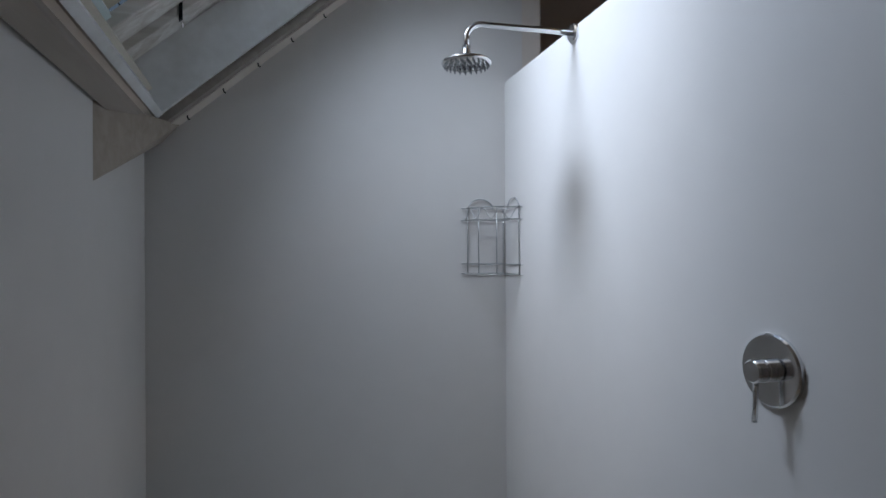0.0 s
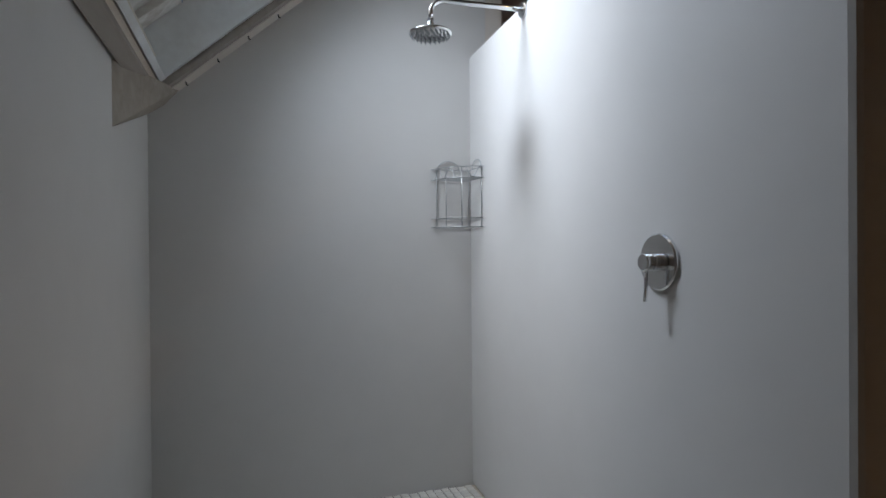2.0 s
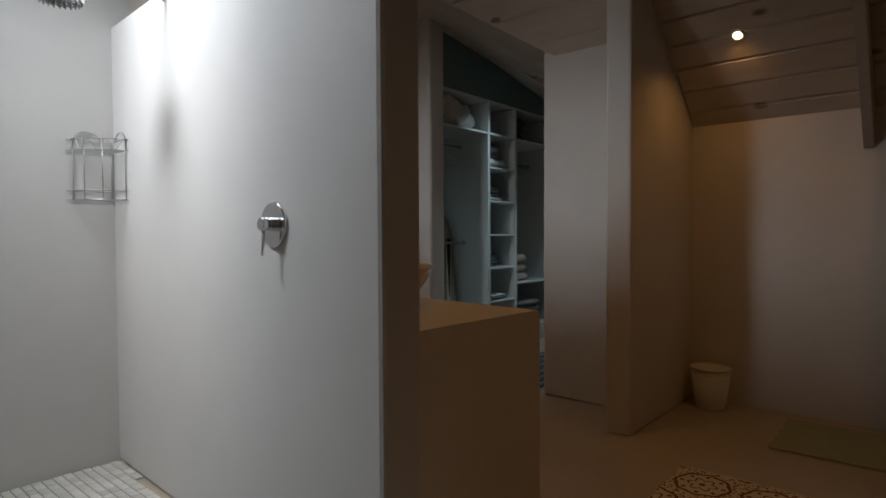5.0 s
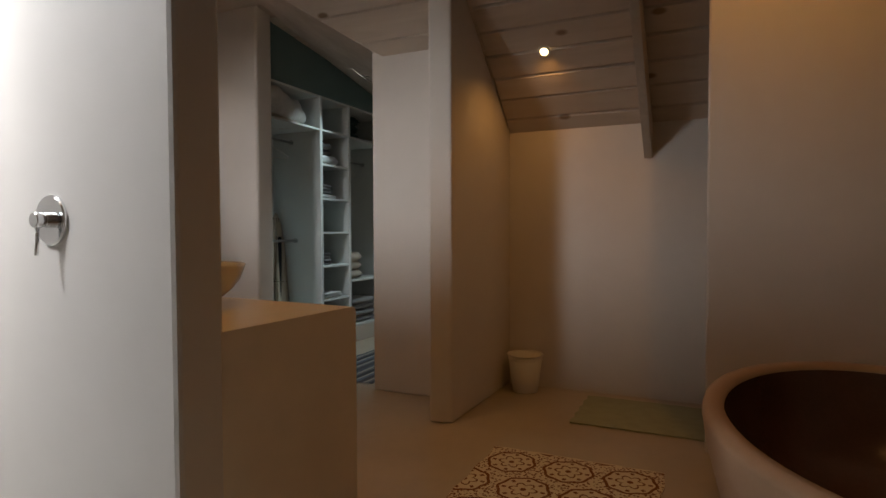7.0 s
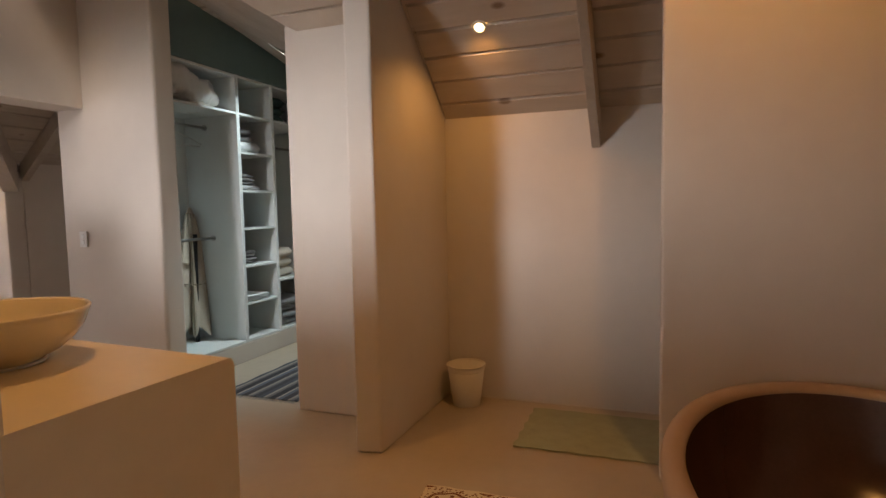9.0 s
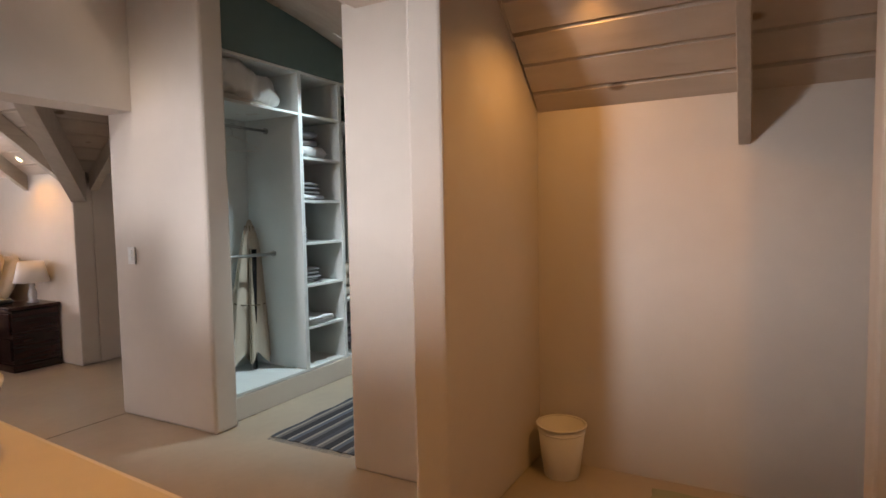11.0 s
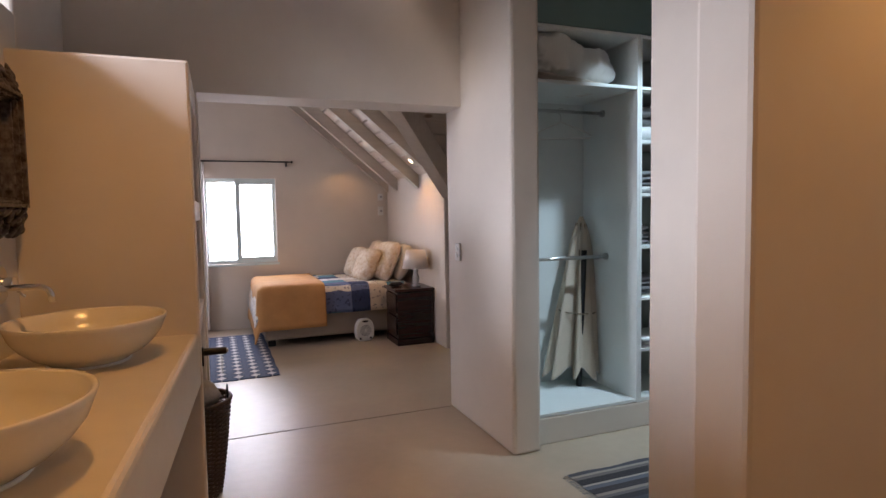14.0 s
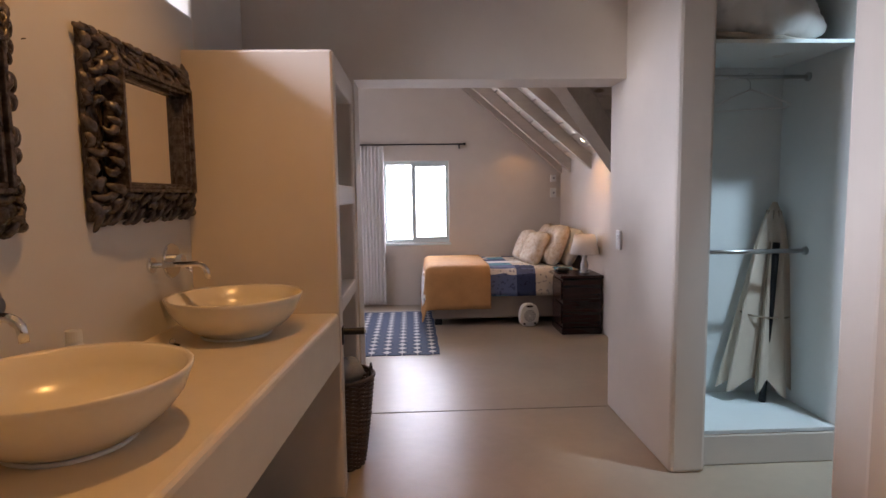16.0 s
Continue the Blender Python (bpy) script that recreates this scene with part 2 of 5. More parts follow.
def box(bm, x0, x1, y0, y1, z0, z1):
    v = [bm.verts.new((x, y, z)) for z in (z0, z1) for x, y in ((x0, y0), (x1, y0), (x1, y1), (x0, y1))]
    for f in ((3, 2, 1, 0), (4, 5, 6, 7), (0, 1, 5, 4), (1, 2, 6, 5), (2, 3, 7, 6), (3, 0, 4, 7)):
        bm.faces.new([v[i] for i in f])
    return bm


def boxm(*a):
    return box(bmesh.new(), *a)


def prism(bm, poly, z0, z1):
    lo = [bm.verts.new((x, y, z0)) for x, y in poly]
    hi = [bm.verts.new((x, y, z1)) for x, y in poly]
    k = len(poly)
    bm.faces.new(lo[::-1])
    bm.faces.new(hi)
    for i in range(k):
        bm.faces.new((lo[i], lo[(i + 1) % k], hi[(i + 1) % k], hi[i]))
    return bm


def prism_y(bm, poly, y0, y1):
    """Prism of an (x, z) outline between two y."""
    lo = [bm.verts.new((x, y0, z)) for x, z in poly]
    hi = [bm.verts.new((x, y1, z)) for x, z in poly]
    k = len(poly)
    bm.faces.new(lo)
    bm.faces.new(hi[::-1])
    for i in range(k):
        bm.faces.new((lo[i], hi[i], hi[(i + 1) % k], lo[(i + 1) % k]))
    return bm


def lathe(bm, prof, seg=32, cx=0.0, cy=0.0, sx=1.0, sy=1.0, close=False):
    rings = []
    for r, z in prof:
        rings.append([bm.verts.new((cx + sx * r * math.cos(2 * math.pi * i / seg), cy + sy * r * math.sin(2 * math.pi * i / seg), z)) for i in range(seg)] if r > 1e-5 else [bm.verts.new((cx, cy, z))])
    pairs = list(zip(rings, rings[1:])) + ([(rings[-1], rings[0])] if close else [])
    for a, b in pairs:
        for i in range(seg):
            j = (i + 1) % seg
            if len(a) == 1 and len(b) == 1:
                continue
            if len(a) == 1:
                bm.faces.new((a[0], b[j], b[i]))
            elif len(b) == 1:
                bm.faces.new((a[i], a[j], b[0]))
            else:
                bm.faces.new((a[i], a[j], b[j], b[i]))
    return bm


def tube(bm, pts, r, seg=10, loop=False, radii=None):
    pts = [Vector(p) for p in pts]
    k = len(pts)
    rings = []
    prev = None
    for i, p in enumerate(pts):
        if loop:
            d = pts[(i + 1) % k] - pts[i - 1]
        else:
            d = pts[min(i + 1, k - 1)] - pts[max(i - 1, 0)]
        d.normalize()
        if prev is None:
            u = d.orthogonal().normalized()
        else:
            u = (prev - d * prev.dot(d)).normalized()
        prev = u
        w = d.cross(u)
        rr = radii[i] if radii else r
        rings.append([bm.verts.new(p + rr * (math.cos(2 * math.pi * j / seg) * u + math.sin(2 * math.pi * j / seg) * w)) for j in range(seg)])
    for i in range(k if loop else k - 1):
        a, b = rings[i], rings[(i + 1) % k]
        for j in range(seg):
            bm.faces.new((a[j], a[(j + 1) % seg], b[(j + 1) % seg], b[j]))
    if not loop:
        bm.faces.new(rings[0][::-1])
        bm.faces.new(rings[-1])
    return bm


def arc(c, r, a0, a1, n, plane="xz"):
    out = []
    for i in range(n + 1):
        a = radians(a0 + (a1 - a0) * i / n)
        u, v = r * math.cos(a), r * math.sin(a)
        x, y, z = c
        out.append((x + u, y, z + v) if plane == "xz" else (x, y + u, z + v) if plane == "yz" else (x + u, y + v, z))
    return out


def soft(bm, x0, x1, y0, y1, z0, z1, nx=8, ny=8, puff=0.3, jit=0.0, seed=0, tuck=1.0):
    """A cushion-like rounded block."""
    cx, cy, cz = (x0 + x1) / 2, (y0 + y1) / 2, (z0 + z1) / 2
    hx, hy, hz = (x1 - x0) / 2, (y1 - y0) / 2, (z1 - z0) / 2
    top, bot = {}, {}
    for i in range(nx + 1):
        for j in range(ny + 1):
            u, v = 2 * i / nx - 1, 2 * j / ny - 1
            e = max(0.0, (1 - abs(u) ** (2 / puff)) * (1 - abs(v) ** (2 / puff))) ** 0.5
            n1 = noise.noise(Vector((u * 2.3 + seed, v * 2.3, seed * 1.7))) * jit
            x, y = cx + hx * u * (1 - 0.06 * v * v * tuck), cy + hy * v * (1 - 0.06 * u * u * tuck)
            top[i, j] = bm.verts.new((x, y, cz + hz * e + n1 * e))
            bot[i, j] = top[i, j] if i in (0, nx) or j in (0, ny) else bm.verts.new((x, y, cz - hz * e + n1 * 0.3))
    for i in range(nx):
        for j in range(ny):
            bm.faces.new((top[i, j], top[i + 1, j], top[i + 1, j + 1], top[i, j + 1]))
            q = (bot[i, j], bot[i, j + 1], bot[i + 1, j + 1], bot[i + 1, j])
            bm.faces.new(q)
    return bm


# ---- plan ----
XW, XE = -1.53, 3.12
RIDGE = 0.824
GABLE = 7.47


def roof(x):
    return 1.94 + 0.868 * (x + 1.5) if x < RIDGE else 1.94 + 0.87 * (XE - x)


def roof_b(x):
    """The bedroom's east slope lies a little lower."""
    return roof(x) - 0.09


def dormer(x):
    return 3.0 - 0.135 * (x - 2.69)


def wall(name, bm, m=None, bevel=0.012):
    return tagged(link(name, bm, m or M_WALL, bevel=bevel), kind="structure")


def gable_poly(x0, x1, z0=0.0):
    xs = [x0] + ([RIDGE] if x0 < RIDGE < x1 else []) + [x1]
    return [(x0, z0), (x1, z0)] + [(x, roof(x) + 0.03) for x in reversed(xs)]


tagged(link("floor", boxm(-1.9, 5.0, -3.4, 7.9, -0.12, 0.0), M_FLOOR), kind="structure")
tagged(link("ground", boxm(-60, 60, -60, 60, -3.2, -3.0), M_GROUT), kind="structure")
# shower
wall("wall_shower_side", prism(bmesh.new(), [(-1.70, -3.2), (XW, -3.2), (XW, 2.76), (-1.70, 2.76)], 0, roof(XW) + 0.02), M_SHOWER)
wall("wall_shower_back", prism_y(bmesh.new(), gable_poly(-1.70, 0.1), 2.757, 2.92), M_SHOWER, 0)
wall("wall_partition", prism(bmesh.new(), [(-0.085, 0.645), (0.088, 0.655), (0.205, 2.757), (0.203, 2.80), (0.008, 2.80), (0.008, 2.757)], 0, 2.28), M_SHOWER, 0.018)
wall("wall_niche_side", prism(bmesh.new(), [(0.001, 2.76), (0.206, 2.76), (0.24, 3.45), (0.001, 3.45)], 0, 3.2), M_WALL)
# wall to the bedroom
wall("wall_bedroom_west", prism_y(bmesh.new(), gable_poly(-1.70, 0.87), 3.45, 3.73), bevel=0)
wall("wall_lintel", prism_y(bmesh.new(), [(0.87, 2.125), (2.499, 2.125), (2.499, 3.05), (1.95, 3.05), (0.87, 3.99)], 3.45, 3.73), bevel=0)
wall("wall_column", prism(bmesh.new(), [(2.5, 2.75), (2.685, 2.75), (2.685, 3.45), (5.0, 3.45), (5.0, 3.73), (2.5, 3.73)], 0, 3.05), bevel=0.02)
# dressing space and alcove
wall("wall_alcove_side", prism(bmesh.new(), [(2.039, 0.963), (2.064, 0.817), (3.118, 0.795), (3.3, 0.79), (3.3, 0.95)], 0, 3.2), bevel=0.014)
wall("wall_dressing_nib", boxm(2.515, 2.66, 0.966, 1.66, 0, 2.70), bevel=0.014)
wall("wall_alcove_back", boxm(XE, 3.3, -3.2, 0.84, 0, roof(XE) + 0.02), bevel=0)
wall("wall_bath", boxm(2.20, 2.36, -3.2, -0.60, 0, 2.85), bevel=0.012)
wall("wall_south", prism_y(bmesh.new(), gable_poly(-1.70, 3.3), -3.4, -3.2))
wall("wall_dressing_south", boxm(3.302, 5.0, 0.80, 0.95, 0, 3.05))
wall("wall_dressing_east", boxm(4.72, 4.9, 0.952, 3.448, 0, 2.85))
wall("wall_above_wardrobe", boxm(2.69, 4.718, 2.825, 2.9, 2.512, 3.04), M_TEAL)
# bedroom
YN = 5.36
bm = bmesh.new()
wx0, wx1, wz0, wz1 = 0.80, 1.655, 0.82, 1.885
prism_y(bm, gable_poly(-1.70, wx0), GABLE, GABLE + 0.22)
prism_y(bm, [(wx0, 0), (wx1, 0), (wx1, wz0), (wx0, wz0)], GABLE, GABLE + 0.22)
prism_y(bm, [(wx0, wz1), (wx1, wz1), (wx1, roof(wx1) + .03), (RIDGE, roof(RIDGE) + .03), (wx0, roof(wx0) + .03)], GABLE, GABLE + 0.22)
prism_y(bm, gable_poly(wx1, 3.3), GABLE, GABLE + 0.22)
wall("wall_gable", bm, bevel=0)
wall("wall_bedroom_side", boxm(3.12, 3.3, YN, 7.468, 0, 1.88))
wall("wall_bedroom_stub", boxm(3.302, 5.0, YN, YN + 0.16, 0, 1.87))
wall("wall_bedroom_far", boxm(4.6, 4.78, 3.732, YN - 0.002, 0, 2.9))
wall("wall_bedroom_west_side", boxm(-1.70, XW, 3.732, 7.468, 0, roof(XW) + 0.02))

# sloping board ceilings
BW = 0.185


def boards(bm, f, x0, x1, y0, y1, ang):
    """Boards along y on a slope, with open joints, under a backing."""
    step = BW * math.cos(ang)
    n = max(1, round(abs(x1 - x0) / step))
    for i in range(n):
        a, b = x0 + (x1 - x0) * i / n, x0 + (x1 - x0) * (i + 1) / n
        g = 0.0085 if b > a else -0.0085
        lift = 0.0015 * ((i * 7) % 3)
        pts = [(a + g, f(a + g) + lift), (b - g, f(b - g) + lift), (b - g, f(b - g) + 0.03), (a + g, f(a + g) + 0.03)]
        prism_y(bm, pts, y0, y1)


def ceiling(name, spans, f, ang, m=M_PLANK):
    bm = bmesh.new()
    for x0, x1, y0, y1 in spans:
        boards(bm, f, x0, x1, y0, y1, ang)
    ob = tagged(link(name, bm, m), kind="structure")
    # Backing coloured near-black, so the joints below it look deep in shade.
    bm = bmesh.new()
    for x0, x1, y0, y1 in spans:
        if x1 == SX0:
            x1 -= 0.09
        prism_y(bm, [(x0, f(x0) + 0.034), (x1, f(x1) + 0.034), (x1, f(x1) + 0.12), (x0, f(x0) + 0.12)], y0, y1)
    tagged(link(name.replace("ceiling", "roof"), bm, M_GAPSHADE), kind="structure")
    return ob


SX0, SX1, SY0, SY1 = -1.455, -0.35, 1.15, 2.605
ang = math.atan(0.87)
ceiling("ceiling_west", [(-1.70, SX0, -3.2, 2.757), (SX0, SX1, -3.2, SY0), (SX0, SX1, SY1, 2.757), (SX1, RIDGE, -3.2, 3.45), (-1.70, SX1, 2.922, 3.45), (-1.70, RIDGE, 3.732, GABLE - 0.002)], roof, ang)
ceiling("ceiling_east", [(3.3, RIDGE, -3.2, 0.788)], roof, ang)
ceiling("ceiling_bedroom_east", [(3.3, RIDGE, YN, GABLE - 0.002)], roof_b, ang)
# main slope before the dressing space: its boards stop at the plastered dormer soffit
bm, bk_ = bmesh.new(), bmesh.new()
n = 11


def soffit_line(x):
    return min(3.448, 1.64 + (2.46 - x) * 1.352)


for i in range(n):
    a, b = 2.78 - (2.78 - RIDGE) * i / n, 2.78 - (2.78 - RIDGE) * (i + 1) / n
    for bb, o0, o1, g in ((bm, 0, 0.03, 0.006), (bk_, 0.034, 0.12, 0)):
        v = [bb.verts.new(p) for o in (o0, o1) for p in ((a - g, 0.79, roof(a - g) + o), (b + g, 0.79, roof(b + g) + o), (b + g, soffit_line(b), roof(b + g) + o), (a - g, soffit_line(a), roof(a - g) + o))]
        for f in ((3, 2, 1, 0), (4, 5, 6, 7), (0, 1, 5, 4), (1, 2, 6, 5), (2, 3, 7, 6), (3, 0, 4, 7)):
            bb.faces.new([v[k] for k in f])
tagged(link("ceiling_dressing", bm, M_PLANK), kind="structure")
tagged(link("roof_dressing", bk_, M_GAPSHADE), kind="structure")


def soffit(x, y):
    return 2.51 - 0.2 * (x - 2.46) + 0.5 * (y - 1.64)


# Cut away below the unseen skylight so its light reaches the wardrobe.
bm = bmesh.new()
for poly in ([(2.46, 1.64), (3.42, 1.45), (3.42, 2.45), (3.42, 2.824), (1.58, 2.824)], [(3.42, 2.45), (3.66, 2.45), (3.70, 2.28), (4.718, 2.28), (4.718, 2.824), (3.42, 2.824)]):
    lo = [bm.verts.new((x, y, soffit(x, y))) for x, y in poly]
    hi = [bm.verts.new((x, y, soffit(x, y) + 0.003)) for x, y in poly]
    bm.faces.new(lo[::-1])
    bm.faces.new(hi)
    for i in range(len(poly)):
        k = (i + 1) % len(poly)
        bm.faces.new((lo[i], lo[k], hi[k], hi[i]))
tagged(link("ceiling_dressing_soffit", bm, mat("patched_plaster", (0.60, 0.52, 0.45), 0.8, second=(0.46, 0.37, 0.31), scale=2.6, bump=0.4, bump_scale=14)), kind="structure")
# Opening for the added, unseen skylight over the dressing space.
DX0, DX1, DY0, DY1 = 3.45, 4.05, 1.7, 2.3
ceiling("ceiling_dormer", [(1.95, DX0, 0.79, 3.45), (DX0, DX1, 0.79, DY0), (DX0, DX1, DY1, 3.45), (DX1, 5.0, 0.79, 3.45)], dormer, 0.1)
DYR = 4.30


def dormer_n(y):
    """North slope of the bedroom's dormer, falling towards its side wall."""
    return 1.85 + 0.87 * (YN - y)


def main_valley(x):
    return YN - (XE - x) - 0.03


# the main slope stops along the valley, the dormer's boards run on from it
bm = bmesh.new()
n = 17
for i in range(n):
    a, b = XE - (XE - RIDGE) * i / n, XE - (XE - RIDGE) * (i + 1) / n
    ya, yb = max(3.732, main_valley(a)), max(3.732, main_valley(b))
    g = 0.0085
    v = [bm.verts.new(p) for p in ((a - g, ya, roof_b(a - g)), (b + g, yb, roof_b(b + g)), (b + g, YN, roof_b(b + g)), (a - g, YN, roof_b(a - g)),
                                   (a - g, ya, roof_b(a - g) + 0.03), (b + g, yb, roof_b(b + g) + 0.03), (b + g, YN, roof_b(b + g) + 0.03), (a - g, YN, roof_b(a - g) + 0.03))]
    for f in ((3, 2, 1, 0), (4, 5, 6, 7), (0, 1, 5, 4), (1, 2, 6, 5), (2, 3, 7, 6), (3, 0, 4, 7)):
        bm.faces.new([v[k] for k in f])
tagged(link("ceiling_valley", bm, M_PLANK), kind="structure")
bm = bmesh.new()
n = 9
for i in range(n):
    a, b = YN - (YN - DYR) * i / n, YN - (YN - DYR) * (i + 1) / n
    xa, xb = XE - (YN - a) - 0.02, XE - (YN - b) - 0.02
    g = 0.007
    v = [bm.verts.new(p) for p in ((xa, a - g, dormer_n(a - g)), (5.0, a - g, dormer_n(a - g)), (5.0, b + g, dormer_n(b + g)), (xb, b + g, dormer_n(b + g)),
                                   (xa, a - g, dormer_n(a - g) + 0.03), (5.0, a - g, dormer_n(a - g) + 0.03), (5.0, b + g, dormer_n(b + g) + 0.03), (xb, b + g, dormer_n(b + g) + 0.03))]
    for f in ((3, 2, 1, 0), (4, 5, 6, 7), (0, 1, 5, 4), (1, 2, 6, 5), (2, 3, 7, 6), (3, 0, 4, 7)):
        bm.faces.new([v[k] for k in f])
tagged(link("ceiling_bedroom_dormer", bm, wood("whitewashed_pine_cross", (0.50, 0.43, 0.36), (0.42, 0.355, 0.29), 0.6, axis=0, stretch=7, bump=0.15)), kind="structure")
DZR = dormer_n(DYR)
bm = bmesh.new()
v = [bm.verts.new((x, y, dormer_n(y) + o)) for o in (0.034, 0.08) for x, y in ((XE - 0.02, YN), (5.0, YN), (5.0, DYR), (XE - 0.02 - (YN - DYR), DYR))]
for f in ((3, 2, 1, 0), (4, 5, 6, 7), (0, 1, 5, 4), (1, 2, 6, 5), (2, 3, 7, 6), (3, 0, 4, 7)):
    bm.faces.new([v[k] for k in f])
tagged(link("roof_bedroom_dormer", bm, M_GAPSHADE), kind="structure")
tagged(link("roof_bedroom_dormer_south", boxm(RIDGE, 5.0, 3.732, DYR, DZR + 0.036, DZR + 0.08), M_GAPSHADE), kind="structure")
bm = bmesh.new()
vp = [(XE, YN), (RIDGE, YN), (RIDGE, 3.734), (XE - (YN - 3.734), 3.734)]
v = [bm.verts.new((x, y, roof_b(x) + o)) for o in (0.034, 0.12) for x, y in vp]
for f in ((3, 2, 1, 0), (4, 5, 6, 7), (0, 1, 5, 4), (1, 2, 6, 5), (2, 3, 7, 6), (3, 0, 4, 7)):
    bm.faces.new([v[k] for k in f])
tagged(link("roof_valley", bm, M_GAPSHADE), kind="structure")


def rafter(y, w=0.06, d=0.20, x0=3.115, x1=RIDGE, f=roof, sign=-1, material=None, tip=0.0):
    c = 1 / math.cos(ang)
    bm = prism_y(bmesh.new(), [(x0, f(x0) - 0.002), (x1, f(x1) - 0.002), (x1, f(x1) - d * c), (x0, f(x0) - d * c + tip)], y - w / 2, y + w / 2)
    t = link("rafter", bm, material or M_RAFTER, bevel=0.004)
    tagged(t, "pale whitewashed sloping timber rafter under the board ceiling", "rafter", "rafters of the sloping ceiling")


for y in (-0.22, -1.2, -2.2):
    rafter(y, 0.055, 0.19)
for y in (7.42, 6.99, 6.16, 5.40):
    rafter(y, 0.075, 0.155, f=roof_b, tip=0.05)


def beam(p0, p1, width, depth, label):
    """A sloping beam of upright section whose top runs from p0 to p1, cut plumb at both ends."""
    p0, p1 = Vector(p0), Vector(p1)
    side = (p1 - p0).cross(Vector((0, 0, 1))).normalized() * width / 2
    down = Vector((0, 0, -depth))
    bm = bmesh.new()
    q = [bm.verts.new(p + o + d) for p in (p0, p1) for o, d in ((side, down * 0), (-side, down * 0), (-side, down), (side, down))]
    for f in ((0, 1, 2, 3), (7, 6, 5, 4), (0, 4, 5, 1), (1, 5, 6, 2), (2, 6, 7, 3), (3, 7, 4, 0)):
        bm.faces.new([q[k] for k in f])
    tagged(link("rafter", bm, M_RAFTER, bevel=0.004), label, "rafter", "rafters of the sloping ceiling")


beam((3.16, YN - 0.03, 1.845), (2.16, YN - 1.03, 1.845 + 0.87), 0.13, 0.28, "heavy pale valley rafter where the dormer meets the main slope")
beam((3.32, YN - 0.002, 1.845), (3.32, DYR, dormer_n(DYR) - 0.005), 0.08, 0.17, "pale whitewashed rafter under the dormer's board ceiling")

# Pane of the added skylight, out of view.
g = link("unseen_skylight_pane", boxm(DX0 - 0.05, DX1 + 0.05, DY0 - 0.05, DY1 + 0.05, 3.04, 3.046), M_GLASS)
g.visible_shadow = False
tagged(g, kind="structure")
# ---- built-in masonry ----
van = thing("vanity_counter", "long cream plastered masonry vanity counter with worn edges", "counter")
TOPX = [(0.855, 0.880), (0.852, 0.892), (0.845, 0.900), (0.833, 0.903)]


def taper(bm):
    """The counter's front runs in towards the shower end."""
    for v in bm.verts:
        if v.co.x > 0.5:
            v.co.x -= 0.068 * (2.63 - v.co.y)


bm = prism_y(bmesh.new(), [(0.05, 0.0), (0.855, 0.0)] + TOPX + [(0.05, 0.903)], 0.625, 0.80)
for v in bm.verts:
    if v.co.y < 0.7:
        v.co.y += (0.855 - v.co.x) * 0.04
taper(bm)
part("end_panel", bm, M_COUNTER, van)
bm = prism_y(bmesh.new(), [(0.10, 0.785), (0.755, 0.785), (0.755, 0.675), (0.855, 0.675)] + TOPX + [(0.10, 0.903)], 0.80, 2.631)
taper(bm)
part("worktop", bm, M_COUNTER, van)
nic = thing("niche_tower", "plastered masonry shelving tower with open niches beside the vanity", "shelving")
part("front_panel", boxm(0.19, 0.862, 2.632, 2.72, 0, 2.10), M_WALL, nic, bevel=0.012)
part("rear_panel", boxm(0.19, 0.862, 3.36, 3.447, 0, 2.10), M_WALL, nic, bevel=0.012)
part("back_panel", boxm(0.19, 0.33, 2.722, 3.358, 0, 2.10), M_WALL, nic)
for z0, z1 in ((1.97, 2.10), (1.40, 1.50), (0.885, 0.96)):
    part("shelf", boxm(0.332, 0.862, 2.722, 3.358, z0, z1), M_WALL, nic, bevel=0.008)

# ---- wardrobe ----
WY0, WY1 = 2.822, 3.40
wd = thing("wardrobe_plinth", "plastered plinth under the row of open wardrobes", "plinth")
part("base", boxm(2.69, 4.718, WY0, 3.447, 0.0, 0.165), M_WALL, wd, bevel=0.008)


def open_wardrobe(x0, x1, shelves, label):
    t = thing("open_wardrobe", label, "wardrobe", "open wardrobes in a row")
    part("side_panel", boxm(x0, x0 + 0.018, WY0, WY1, 0.167, 2.51), M_SHELF, t, bevel=0.002)
    part("side_panel", boxm(x1 - 0.018, x1, WY0, WY1, 0.167, 2.51), M_SHELF, t, bevel=0.002)
    part("back_panel", boxm(x0, x1, WY1 + 0.001, WY1 + 0.02, 0.167, 2.51), M_SHELF, t)
    for z in shelves:
        part("shelf", boxm(x0 + 0.0185, x1 - 0.0185, WY0 + 0.004, WY1, z - 0.009, z + 0.011), M_SHELF, t, bevel=0.002)
    return t


TS = [2.18, 1.845, 1.51, 1.175, 0.84, 0.505]
w1 = open_wardrobe(2.69, 3.455, [0.178, 2.18, 2.498], "open white wardrobe bay with a hanging rail and a top shelf")
w2 = open_wardrobe(3.457, 3.935, [0.178, 2.498] + TS, "white wardrobe tower of open shelves with towels and linen")
w3 = open_wardrobe(3.937, 4.716, [0.178, 0.66, 2.18, 2.498], "open white wardrobe bay with hangers and folded linen")


def rail(par, x0, x1, y, z, r=0.013):
    part("hanging_rail", tube(bmesh.new(), [(x0, y, z), (x1, y, z)], r, 12), M_WIRE, par, smooth=True)
    for x, s in ((x0, 1), (x1, -1)):
        part("rail_socket", tube(bmesh.new(), [(x, y, z), (x + s * 0.012, y, z)], 0.024, 14), M_WIRE, par)


rail(w1, 2.709, 3.436, 3.17, 2.075, 0.011)
rail(w1, 2.709, 3.436, 3.13, 1.10)
rail(w3, 3.956, 4.697, 3.15, 1.98, 0.011)

